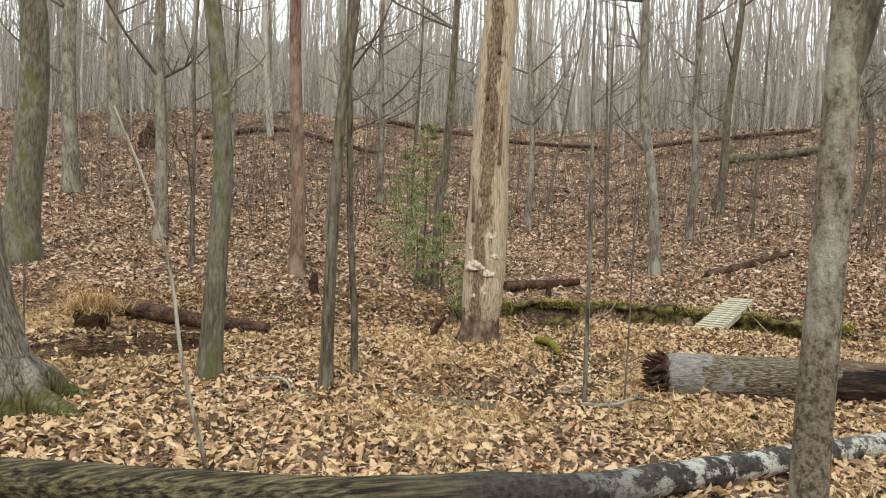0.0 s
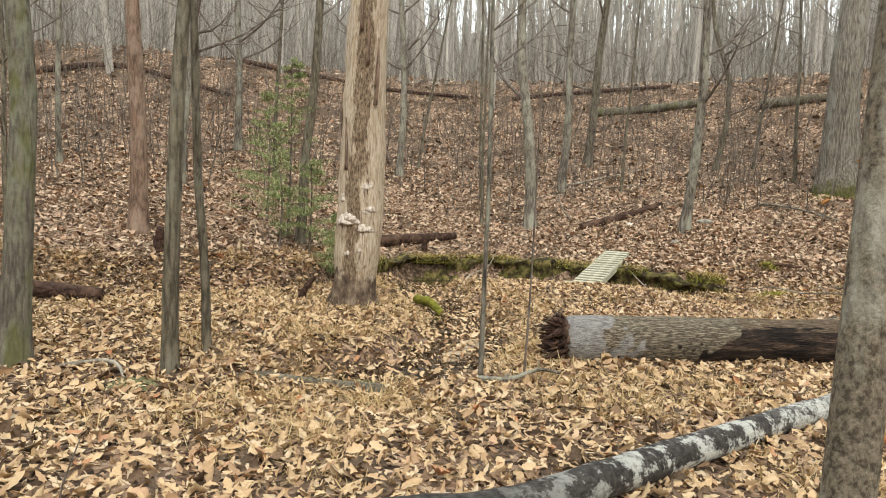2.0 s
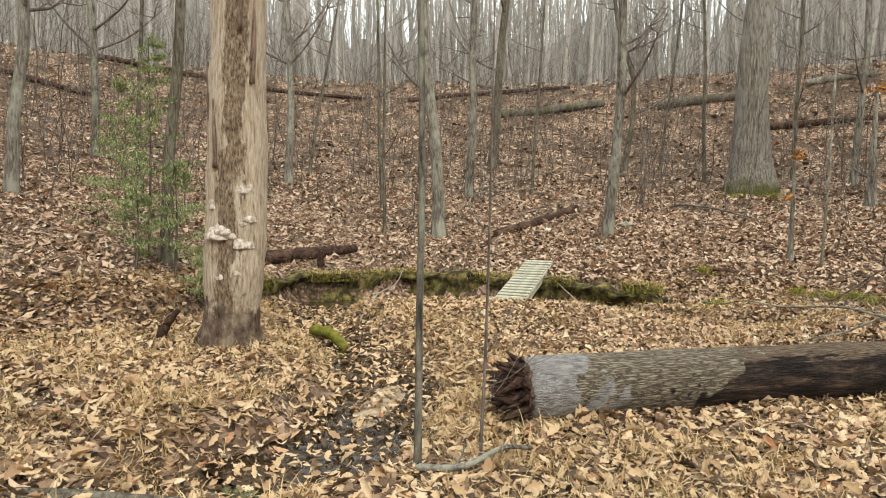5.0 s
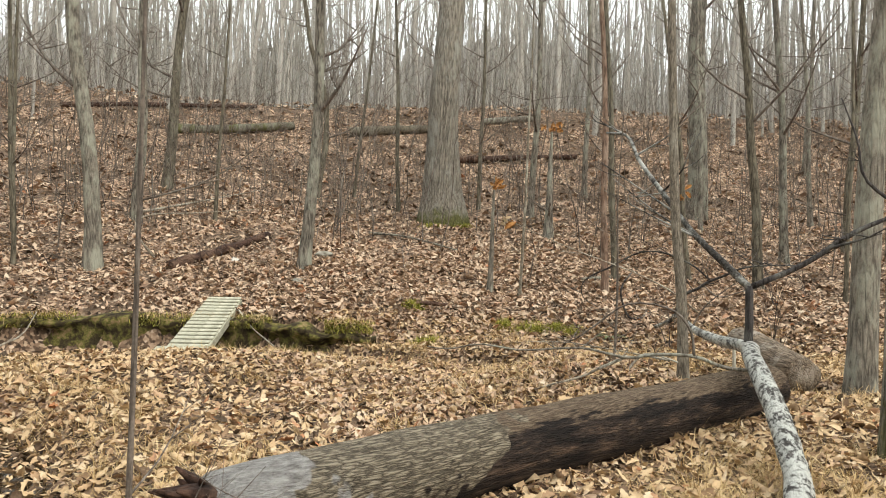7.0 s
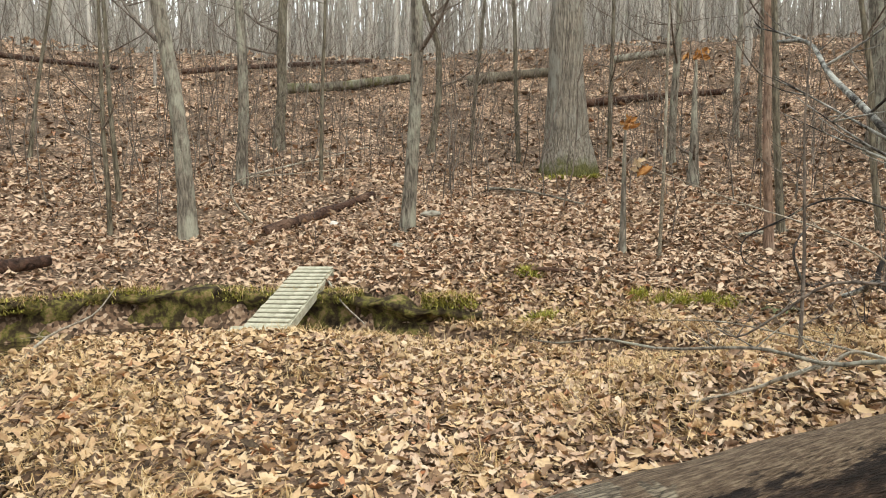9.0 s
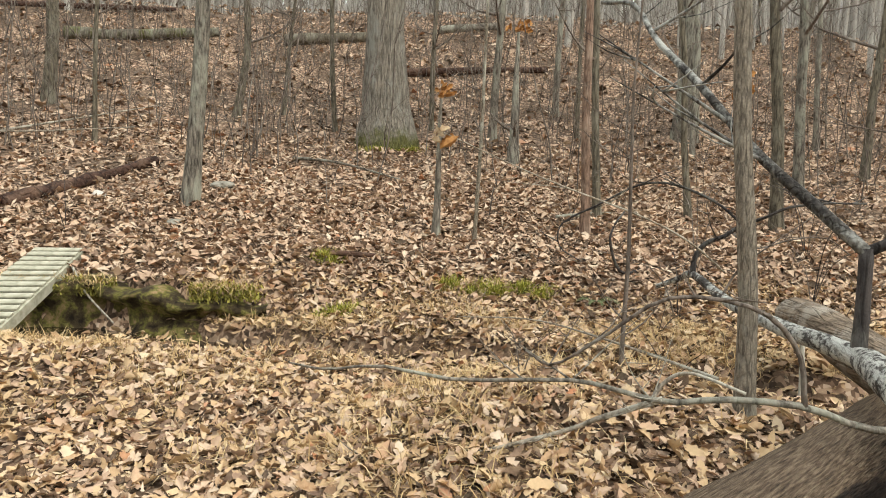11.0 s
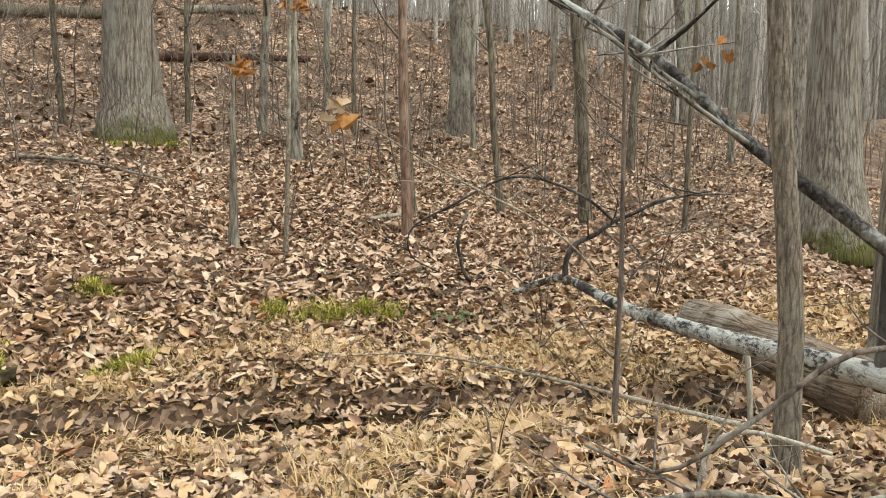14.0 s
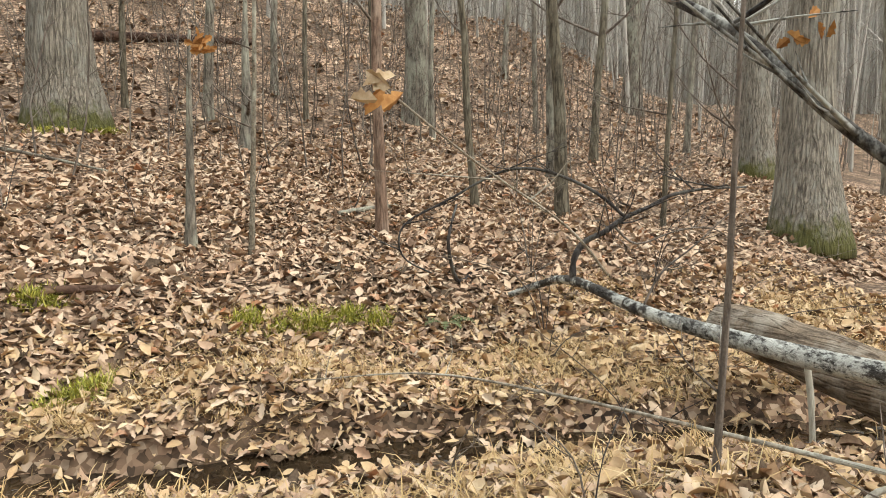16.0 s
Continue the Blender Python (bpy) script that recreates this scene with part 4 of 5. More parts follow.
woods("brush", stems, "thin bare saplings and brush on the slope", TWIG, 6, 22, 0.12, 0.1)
woods("ridge_thicket", small, "grey thicket of bare saplings behind the ridge", BARK_HAZED, 6, 24, 0.07, 0.15)


def distant_woods(count, seed):
    """Slender trunks with a few bare limbs, far behind the ridge."""
    r = random.Random(seed)
    verts, faces = [], []
    for _ in range(count):
        a, d = r.uniform(-105, 85), 48 + 76 * r.random()
        x, y = 2 - d * math.sin(radians(a)), 8 + d * math.cos(radians(a))
        z, h, w = gz(x, y) - 0.3, r.uniform(15, 29), r.uniform(0.05, 0.17)
        lx, ly, c = r.gauss(0, 0.03) * h, r.gauss(0, 0.03) * h, r.gauss(0, 0.02) * h
        line = [Vector((x, y, z)), Vector((x + lx * 0.4 + c, y + ly * 0.4, z + h * 0.4)), Vector((x + lx * 0.7 - c, y + ly * 0.7, z + h * 0.7)), Vector((x + lx, y + ly, z + h))]
        tube(verts, faces, line, [w, w * 0.8, w * 0.5, w * 0.1], 3, 0, False)
        for _ in range(5):
            u, b, ll = r.uniform(0.25, 0.95), r.uniform(0, 6.28), r.uniform(1.5, 4.5)
            p = Vector((x + lx * u, y + ly * u, z + h * u))
            q = p + Vector((math.cos(b) * 0.6, math.sin(b) * 0.6, r.uniform(0.5, 1.0))) * ll
            tube(verts, faces, [p, q], [w * 0.35, w * 0.12], 3, 0, False)
    return tagged(new("distant_woods", mesh_of("distant_woods", verts, faces, BARK_HAZED)), "distant bare grey trees filling the horizon", "woodland", kind="stuff")


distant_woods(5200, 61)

# the farthest woods, a ragged line of treetops with haze painted into its grey
verts, faces = [], []
r = random.Random(62)
h = 28
for i in range(1440):
    a = radians(i / 4)
    h = min(36, max(25, h + r.uniform(-1.6, 1.6)))
    x, y = 2 - 132 * math.sin(a), 8 + 132 * math.cos(a)
    verts += [(x, y, gz(x, y) - 2), (x, y, gz(x, y) + h + r.uniform(-3, 3))]
faces = [(2 * i, 2 * i + 1, (2 * i + 3) % 2880, (2 * i + 2) % 2880) for i in range(1440)]
tagged(new("backdrop", mesh_of("backdrop", verts, faces, HAZED_TREELINE)), "line of far bare treetops in painted hazy grey", "backdrop", kind="structure")
spots = []
while len(spots) < 260:
    a, r = rng.uniform(85, 265), 9 + 60 * rng.random()
    x, y = 2 - r * math.sin(radians(a)), 4 + r * math.cos(radians(a))
    spots.append((x, y, rng.choice((0.16, 0.24, 0.32, 0.42)), rng.uniform(13, 22)))
woods("woods_behind", spots, "bare winter trees behind the path", BARK_HAZED, 4, 23)


# ---- leaf litter ----
LEAF_EDGE = ((0.12, 0.1), (0.28, 0.22), (0.4, 0.16), (0.56, 0.29), (0.7, 0.17), (0.85, 0.16))
LEAF = np.array([(0, 0, 0), (0.52, 0, 0), (1, 0, 0)] + [(u, v, 0) for u, v in LEAF_EDGE] + [(u, -v, 0) for u, v in LEAF_EDGE], float)
LEAF_FACES = np.array([(0, 1, 3), (3, 1, 4), (4, 1, 5), (5, 1, 6), (6, 1, 7), (7, 1, 8), (8, 1, 2), (0, 9, 1), (9, 10, 1), (10, 11, 1), (11, 12, 1), (12, 13, 1), (13, 14, 1), (14, 2, 1)])
OVAL = np.array([(0, 0, 0), (0.5, 0, 0), (1, 0, 0), (0.25, 0.2, 0), (0.55, 0.27, 0), (0.82, 0.15, 0), (0.25, -0.2, 0), (0.55, -0.27, 0), (0.82, -0.15, 0)], float)
OVAL_FACES = np.array([(0, 1, 3), (3, 1, 4), (4, 1, 5), (5, 1, 2), (0, 6, 1), (6, 7, 1), (7, 8, 1), (8, 2, 1)])
SMALL = np.array([(0, 0, 0), (0.5, 0, 0), (1, 0, 0), (0.45, 0.28, 0), (0.55, -0.28, 0)], float)
SMALL_FACES = np.array([(0, 1, 3), (3, 1, 2), (0, 4, 1), (4, 2, 1)])


def litter(name, x, y, size, mat, label, shape=LEAF, shape_faces=LEAF_FACES, lift=0.012, tilt=0.42, z=None, curl=0.75, seed=5):
    r = np.random.default_rng(seed)
    n = len(x)
    size = size * (0.5 + 1.0 * r.random(n) ** 1.3)
    p = np.repeat(shape[None] - (0.5, 0, 0), n, 0)
    p[:, :, 1] *= r.uniform(0.5, 1.2, (n, 1))
    c = r.normal(0, curl, (n, 1))
    p[:, :, 2] = np.abs(p[:, :, 1]) * c + (p[:, :, 0] ** 2) * r.normal(0, curl * 0.7, (n, 1))
    p *= size[:, None, None]
    ax, ay, az = r.normal(0, tilt, n), r.normal(0, tilt, n), r.uniform(0, 2 * np.pi, n)
    for i, j, a in ((1, 2, ax), (2, 0, ay), (0, 1, az)):
        ca, sa = np.cos(a)[:, None], np.sin(a)[:, None]
        u, v = p[:, :, i].copy(), p[:, :, j].copy()
        p[:, :, i], p[:, :, j] = u * ca - v * sa, u * sa + v * ca
    p[:, :, 0] += x[:, None]
    p[:, :, 1] += y[:, None]
    base = ground(x, y) if z is None else z
    p[:, :, 2] += (base + lift + r.uniform(0, 0.025, n) + 0.25 * size * np.abs(np.sin(ax)))[:, None]
    k, m = shape.shape[0], len(shape_faces)
    f = (shape_faces[None] + (np.arange(n) * k)[:, None, None]).reshape(-1)
    me = bpy.data.meshes.new(name)
    me.vertices.add(n * k)
    me.vertices.foreach_set("co", p.reshape(-1))
    me.loops.add(len(f))
    me.loops.foreach_set("vertex_index", f.astype(np.int32))
    me.polygons.add(n * m)
    me.polygons.foreach_set("loop_start", np.arange(0, n * m * 3, 3, dtype=np.int32))
    me.update()
    me.validate()
    me.materials.append(mat)
    return tagged(new(name, me), label, "leaf litter", kind="stuff")


def scatter(n, x0, x1, y0, y1, keep, seed):
    r = np.random.default_rng(seed)
    x, y = r.uniform(x0, x1, n), r.uniform(y0, y1, n)
    ok = keep(x, y, r.random(n))
    return x[ok], y[ok]


def face_clear(x, y):
    """False on the bare face of the creek bank."""
    s = side(BANK, x, y)
    return ~((x > -2) & (x < 4.9) & (y > 13.2) & (s > -0.12) & (s < 0.1))


def dry(x, y):
    c = np.abs(side(CREEK, x, y))
    p = np.hypot((x - POND[0]) / POND_R[0], (y - POND[1]) / POND_R[1])
    return (0.4 - 0.27 * step(3.6, 4.8, x) + 0.85 * step(0.28 - 0.05 * step(3.6, 4.8, x), 0.62 - 0.17 * step(3.6, 4.8, x), c)) * (0.03 + 0.97 * step(0.8, 1.0, p))


lx, ly = scatter(122000, -9, 13, 2.4, 15, lambda x, y, u: (side(BANK, x, y) < 0.8) & (u < dry(x, y)) & face_clear(x, y) & (np.abs(x - 1.5) < 3.5 + y * 0.75), 31)
lz = np.maximum(ground(lx, ly), np.where(lx < -4, -0.067, WATER_Z + 0.004))
close = (np.hypot(lx - 2.0, (ly - 7.0) * 0.75) < 4.2) & (lx > -2)
litter("leaf_litter", lx[close], ly[close], 0.084, LEAVES, "dry tan and brown oak leaves covering the forest floor", z=lz[close])
litter("leaf_litter", lx[~close], ly[~close], 0.086, LEAVES, "dry tan and brown leaves farther from the path", OVAL, OVAL_FACES, z=lz[~close], seed=6)
lx, ly = scatter(88000, -18, 22, 9, 25, lambda x, y, u: (side(BANK, x, y) > 0.1) & (side(BANK, x, y) < 9) & face_clear(x, y), 32)
litter("hill_leaves", lx, ly, 0.12, LEAVES_HILL, "brown fallen leaves on the hillside", SMALL, SMALL_FACES)
lx, ly = scatter(48000, -32, 34, 14, 42, lambda x, y, u: (side(BANK, x, y) > 8.5) & (side(BANK, x, y) < 20), 33)
litter("ridge_leaves", lx, ly, 0.2, LEAVES_HILL, "brown fallen leaves near the ridge", SMALL, SMALL_FACES, tilt=0.35)


# ---- dry grass ----
def blades(name, x, y, length, mat, label, seed, droop=1.0, width=0.006, z=None, hang=0.0):
    """Thin curved blades rooted at x, y."""
    r = np.random.default_rng(seed)
    n = len(x)
    a, ll = r.uniform(0, 2 * np.pi, n), length * r.uniform(0.4, 1.2, n)
    out, rise = r.uniform(0.25, 1.0, n) * droop, r.uniform(0.35, 1.0, n)
    base = ground(x, y) if z is None else z
    p = np.zeros((n, 7, 3))
    for k, u in enumerate((0, 0.4, 0.75, 1.0)):
        h = ll * (rise * u - 0.75 * out * u * u)
        d = ll * out * u
        w = width * (1 - u * 0.8) * r.uniform(0.7, 1.3, n)
        cx, cy = x + np.cos(a) * d, y + np.sin(a) * d
        zz = np.maximum(base + h, base + 0.012 - hang) if k else base - 0.01
        if k < 3:
            p[:, 2 * k] = np.stack([cx - np.sin(a) * w, cy + np.cos(a) * w, zz], -1)
            p[:, 2 * k + 1] = np.stack([cx + np.sin(a) * w, cy - np.cos(a) * w, zz], -1)
        else:
            p[:, 6] = np.stack([cx, cy, zz], -1)
    shape_faces = np.array([(0, 1, 3), (0, 3, 2), (2, 3, 5), (2, 5, 4), (4, 5, 6)])
    f = (shape_faces[None] + (np.arange(n) * 7)[:, None, None]).reshape(-1)
    me = bpy.data.meshes.new(name)
    me.vertices.add(n * 7)
    me.vertices.foreach_set("co", p.reshape(-1))
    me.loops.add(len(f))
    me.loops.foreach_set("vertex_index", f.astype(np.int32))
    me.polygons.add(n * 5)
    me.polygons.foreach_set("loop_start", np.arange(0, n * 15, 3, dtype=np.int32))
    me.update()
    me.validate()
    me.materials.append(mat)
    return tagged(new(name, me), label, "grass", kind="stuff")


def straw_here(x, y, u):
    s, c = side(BANK, x, y), np.abs(side(CREEK, x, y))
    want = 0.6 * step(-0.05, 0.4, wavy(x * 1.1 + 3, y * 1.1)) * step(0, 1, y - 4.2)
    want = want + 0.9 * ((c > 0.42) & (c < 1.35)) * step(-0.2, 0.4, wavy(x * 2, y * 2 + 1)) + 0.7 * ((s > -1.6) & (s < -0.15)) * step(-0.3, 0.3, wavy(x * 1.6, y * 1.6))
    want = want + 1.6 * np.exp(-((x - 1.2) ** 2 / 0.25 + (y - 8.7) ** 2 / 0.9)) + 1.8 * np.exp(-((x - 4.65) ** 2 + (y - 7.7) ** 2) / 0.3) + 1.2 * np.exp(-((x - 5.4) ** 2 + (y - 10.9) ** 2) / 0.5) + 1.2 * np.exp(-((x + 0.4) ** 2 / 0.3 + (y - 11.2) ** 2 / 0.8))
    want = want + 0.6 * ((x < -4) & (y > 8) & (y < 11.5))
    return (u < 0.75 * want) & (s < 0.9) & (c > 0.38) & (np.hypot((x - POND[0]) / POND_R[0], (y - POND[1]) / POND_R[1]) > 1.12) & face_clear(x, y)


tx, ty = scatter(15000, -10, 12, 3.5, 14.5, straw_here, 41)
r = np.random.default_rng(7)
bx, by = np.repeat(tx, 28), np.repeat(ty, 28)
bx, by = bx + r.normal(0, 0.055, len(bx)), by + r.normal(0, 0.055, len(by))
blades("straw_grass", bx, by, 0.25, STRAW, "matted straw-coloured dry grass in tufts", 42, 1.25, 0.0036)


# ---- the creek bank ----
def creek_bank():
    pts = [(-1.75, 13.9), (-1.2, 15.5), (-0.2, 16.05), (1.0, 16.6), (3.3, 15.5), (4.1, 14.7), (4.95, 14.3)]
    line = spline([(x, y, 0) for x, y in pts], 160)
    profile = ((-0.2, -0.34), (-0.02, -0.22), (0.06, -0.05), (0.05, 0.12), (-0.05, 0.24), (-0.08, 0.31), (0.0, 0.36), (0.16, 0.37), (0.4, 0.36))
    verts, faces = [], []
    for i, p in enumerate(line):
        way = (line[min(i + 1, 160)] - line[max(i - 1, 0)]).normalized()
        n = Vector((-way.y, way.x, 0))
        low = 1 - 0.45 * min(1, max(0, (i - 115) / 35)) - 0.25 * (1 + math.sin(i * 0.33)) * 0.5
        for s, z in profile:
            q = p + n * s
            k = noise.noise(Vector((q.x * 2.4, q.y * 2.4, z * 5))) * 0.16 + noise.noise(Vector((q.x * 9, q.y * 9, z * 10))) * 0.08
            verts.append(q + n * k + Vector((0, 0, z * low + k * 0.3)))
    m = len(profile)
    for i in range(160):
        faces += [(m * i + k, m * i + m + k, m * i + m + 1 + k, m * i + 1 + k) for k in range(m - 1)]
    return tagged(new("creek_bank", mesh_of("creek_bank", verts, faces, BANK_SOIL)), "dark undercut earth bank of the creek with moss", "bank", kind="structure"), line


bank, bank_line = creek_bank()
r = np.random.default_rng(9)
pick = r.integers(10, 158, 7000)
mx = np.array([bank_line[i].x for i in pick]) + r.normal(0, 0.05, 7000)
my = np.array([bank_line[i].y for i in pick]) + r.normal(0, 0.05, 7000)
keep = wavy(mx * 2.2 + 1, my * 2.2) > -0.15
mx, my = mx[keep], my[keep]
blades("bank_moss", mx, my, 0.09, MOSS, "green moss fringe on the creek bank", 10, 0.9, 0.008, z=np.full(len(mx), 0.3) + r.uniform(-0.12, 0.05, len(mx)))
hx, hy = mx[::9], my[::9]
blades("bank_grass", np.repeat(hx, 3), np.repeat(hy, 3), 0.24, STRAW, "dry grass hanging over the creek bank", 11, 1.3, 0.004, z=np.full(3 * len(hx), 0.33), hang=0.3)


# ---- moss cushions, ferns, stones ----
def moss_cushion(x, y, w, l, label="bright green moss cushion among fallen leaves", mat=None, tall=0.15):
    r = np.random.default_rng(int(abs(x * 100 + y * 10)))
    n = int(2600 * w * l / 0.06) + 500
    px, py = x + r.normal(0, w / 2, n), y + r.normal(0, l / 2, n)
    ob = blades("moss_cushion", px, py, tall, mat or MOSS_BRIGHT, label, 3, 0.8, 0.007)
    ob["kind"] = "stuff"
    ob["category"] = "moss"
    return ob


for x, y, w, l in ((5.9, 15.05, 0.14, 0.09), (6.95, 14.05, 0.14, 0.1), (7.19, 13.82, 0.2, 0.1), (7.3, 13.65, 0.18, 0.1), (7.58, 13.57, 0.14, 0.08), (7.72, 13.39, 0.16, 0.08), (5.6, 14.1, 0.25, 0.1), (10.1, 20.85, 0.3, 0.15), (9.4, 20.95, 0.3, 0.15)):
    moss_cushion(x, y, w, l)


def fern(x, y, size=0.22):
    t = thing("fern", x, y, gz(x, y), "small green fern in dead leaves", "fern")
    rng = random.Random(int(x * 31 + y * 7))
    for k in range(9):
        a = k / 9 * 6.28 + rng.uniform(-0.2, 0.2)
        n, ahead, side_way = 9, Vector((math.cos(a), math.sin(a), 0)), Vector((-math.sin(a), math.cos(a), 0))
        verts = [ahead * size * i / n + Vector((0, 0, size * (0.9 * i / n - 0.8 * (i / n) ** 2))) for i in range(n + 1)]
        faces = []
        for i in range(n):
            w = size * 0.2 * math.sin(math.pi * min(1, i / n * 0.9 + 0.08))
            for sgn in (-1, 1):
                verts.append(verts[i] + side_way * sgn * w + (ahead * 0.5 - Vector((0, 0, 0.1))) * w)
                faces.append((i, len(verts) - 1, i + 1))
        part("frond", mesh_of("frond", verts, faces, FERN, False), t)


fern(-1.81, 6.4)
fern(8.12, 12.99, 0.26)
fern(-0.2, 6.95, 0.16)


def stone(x, y, w, l, h, mat, label):
    bm = bmesh.new()
    bmesh.ops.create_icosphere(bm, subdivisions=3, radius=1)
    for v in bm.verts:
        k = 1 + 0.3 * noise.noise(v.co * 1.4 + Vector((x, y, 0)))
        v.co = Vector((v.co.x * w * k, v.co.y * l * k, v.co.z * h * k))
    me = bpy.data.meshes.new("stone")
    bm.to_mesh(me)
    bm.free()
    me.materials.append(mat)
    ob = new("stone", me)
    ob.matrix_basis = pose(x, y, gz(x, y) + h * 0.3, 0, 0, x * 40)
    return tagged(ob, label, "stone")


stone(3.9, 18.55, 0.09, 0.08, 0.07, PALE_STONE, "small pale stone beside a rotting branch")
stone(5.6, 18.4, 0.22, 0.16, 0.08, STONE, "flat grey-green stone in leaves")
stone(4.6, 16.9, 0.1, 0.12, 0.05, STONE, "flat grey-green stone in leaves")
stone(-0.35, 15.3, 0.2, 0.14, 0.12, STONE, "dark stone in the creek")
stone(0.25, 15.6, 0.15, 0.12, 0.1, STONE, "dark stone in the creek")


# ---- sticks, stumps and small dead wood ----
def stick(name, label, points, r0, r1, mat, n=14, sides=7, twig=0, length=0.3, rough=0.15):
    p0 = Vector(points[0])
    t = thing(name, *p0, label, "dead wood")
    verts, faces = [], []
    line = spline([Vector(p) - p0 for p in points], n)
    tube(verts, faces, line, [r0 + (r1 - r0) * i / n for i in range(n + 1)], sides, rough, True, 8)
    part("stem", mesh_of("stem", verts, faces, mat), t)
    rng = random.Random(len(points) + int(r0 * 1000))
    for _ in range(twig):
        verts, faces = [], []
        twigs(verts, faces, line, rng, 1, length, r0 * 0.4, 0.3, 1)
        part("twig", mesh_of("twig", verts, faces, mat), t)
    return t


stick("leaning_stick", "pale stick leaning against the footbridge", [(3.36, 15.8, 0.42), (3.45, 15.3, 0.2), (3.62, 14.75, 0.0)], 0.014, 0.009, TWIG_PALE)
stick("fallen_branch", "bare grey branch lying over the creek bank", [on_ground(0.05, 13.3, 0.05), (0.3, 14.4, 0.12), (0.6, 15.4, 0.2), (0.75, 16.2, 0.42)], 0.016, 0.007, TWIG_PALE, twig=4)
stick("dead_sapling", "thin leaning dead sapling with a bent stem", [(-1.36, 4.32, -0.02), (-1.49, 4.28, 0.47), (-1.56, 4.26, 0.8), (-1.64, 4.24, 1.3), (-1.82, 4.2, 1.85), (-2.01, 4.13, 2.32)], 0.017, 0.007, TWIG_PALE, twig=2)
stick("dead_sapling", "thin dead twig standing in leaves", [on_ground(-0.95, 4.2, -0.02), (-0.93, 4.22, 0.2), (-0.86, 4.24, 0.42)], 0.006, 0.003, TWIG, twig=3, length=0.12)
stick("fallen_branch", "short pale branch on the leaves", [on_ground(-2.65, 6.75, 0.03), on_ground(-2.35, 6.9, 0.06), on_ground(-2.15, 6.8, 0.05), on_ground(-2.0, 6.6, 0.02)], 0.022, 0.012, TWIG_PALE)
stick("fallen_branch", "curved grey branch beside a sapling", [on_ground(0.72, 7.28, 0.03), on_ground(1.0, 7.22, 0.06), on_ground(1.25, 7.35, 0.11), on_ground(1.45, 7.5, 0.05)], 0.024, 0.012, BARK_GREY, twig=2)
stick("broken_stub", "short dark broken stub leaning in leaves", [on_ground(-1.95, 11.2, -0.05), on_ground(-1.9, 11.2, 0.15), on_ground(-1.75, 11.2, 0.34)], 0.07, 0.03, ROTTEN, rough=0.4)
stick("stump", "small dark rotten stump", [on_ground(-4.35, 11.75, -0.05), on_ground(-4.34, 11.75, 0.2), on_ground(-4.33, 11.75, 0.38)], 0.09, 0.06, ROTTEN, rough=0.4)
stick("stump", "small brown stump above the creek bank", [on_ground(-0.75, 16.1, -0.05), on_ground(-0.74, 16.1, 0.2), on_ground(-0.72, 16.1, 0.34)], 0.07, 0.05, ROTTEN, rough=0.4)
stick("arched_branch", "pale arched dead branch on the hillside", [on_ground(2.6, 19.35, 0.0), (2.35, 19.35, 1.4), (2.25, 19.4, 1.7), (2.5, 19.5, 1.9), (3.3, 19.7, 1.98), (4.6, 20.0, 2.12)], 0.024, 0.008, TWIG_PALE, 20, twig=4)
stick("fallen_branch", "bare branch lying on the hillside", [on_ground(7.6, 20.9, 0.05), on_ground(8.1, 19.8, 0.08), on_ground(8.75, 18.4, 0.04)], 0.035, 0.015, BARK_GREY, twig=3)
stick("fallen_branch", "bare branch lying on the hillside", [on_ground(2.7, 23.2, 0.1), on_ground(4.2, 23.5, 0.25), on_ground(5.7, 24.0, 0.4)], 0.03, 0.01, TWIG_PALE, twig=5, length=0.6)
stick("fallen_branch", "dark branch sunk in creek leaves", [on_ground(3.95, 14.2, 0.05), on_ground(4.3, 14.1, 0.08), on_ground(4.7, 13.95, 0.03)], 0.05, 0.03, ROTTEN)
stick("fallen_branch", "dark branch beside a moss cushion", [on_ground(5.95, 15.08, 0.05), on_ground(6.2, 14.97, 0.07), on_ground(6.5, 14.9, 0.03)], 0.04, 0.025, ROTTEN)
stick("fallen_branch", "short log lying on the hillside", [on_ground(9.6, 15.4, 0.04), on_ground(10.0, 15.3, 0.05), on_ground(10.5, 15.2, 0.03)], 0.035, 0.025, BARK_GREY)
stick("curved_root", "dark curved root arching out of leaves", [on_ground(9.3, 13.35, -0.02), on_ground(8.75, 13.25, 0.08), (8.5, 13.2, 0.75), (8.55, 13.2, 0.95), (8.8, 13.3, 1.1)], 0.022, 0.01, TWIG_DARK, 18)
stick("prop_limb", "pale bare limb propping a log", [(7.37, 10.26, 0.44), (7.33, 10.22, 0.2), (7.27, 10.18, -0.2)], 0.018, 0.016, TWIG_PALE)
stick("mossy_root", "moss-covered root beside the creek", [(-0.4, 12.25, -0.05), (-0.15, 11.9, -0.05), (0.05, 11.55, -0.16)], 0.075, 0.06, plain("bright_moss", [(0.3, (0.06, 0.065, 0.012)), (0.65, (0.24, 0.23, 0.03))], 18.0, 0.95), rough=0.35)
stick("bare_twig", "long thin twig reaching out over the creek", [(8.6, 11.78, 0.6), (8.1, 11.8, 0.9), (7.4, 11.75, 1.15), (6.2, 11.6, 1.45), (5.22, 11.48, 1.74)], 0.012, 0.004, TWIG_PALE, 20, twig=5, length=0.5)

stick("fallen_branch", "curved pale branch arching out of leaves", [on_ground(5.45, 9.9, -0.02), (5.62, 9.98, 0.38), (5.68, 9.94, 0.46), (5.7, 9.86, 0.5), (5.72, 9.76, 0.5), (5.78, 9.58, 0.46)], 0.013, 0.008, TWIG_PALE, 18)

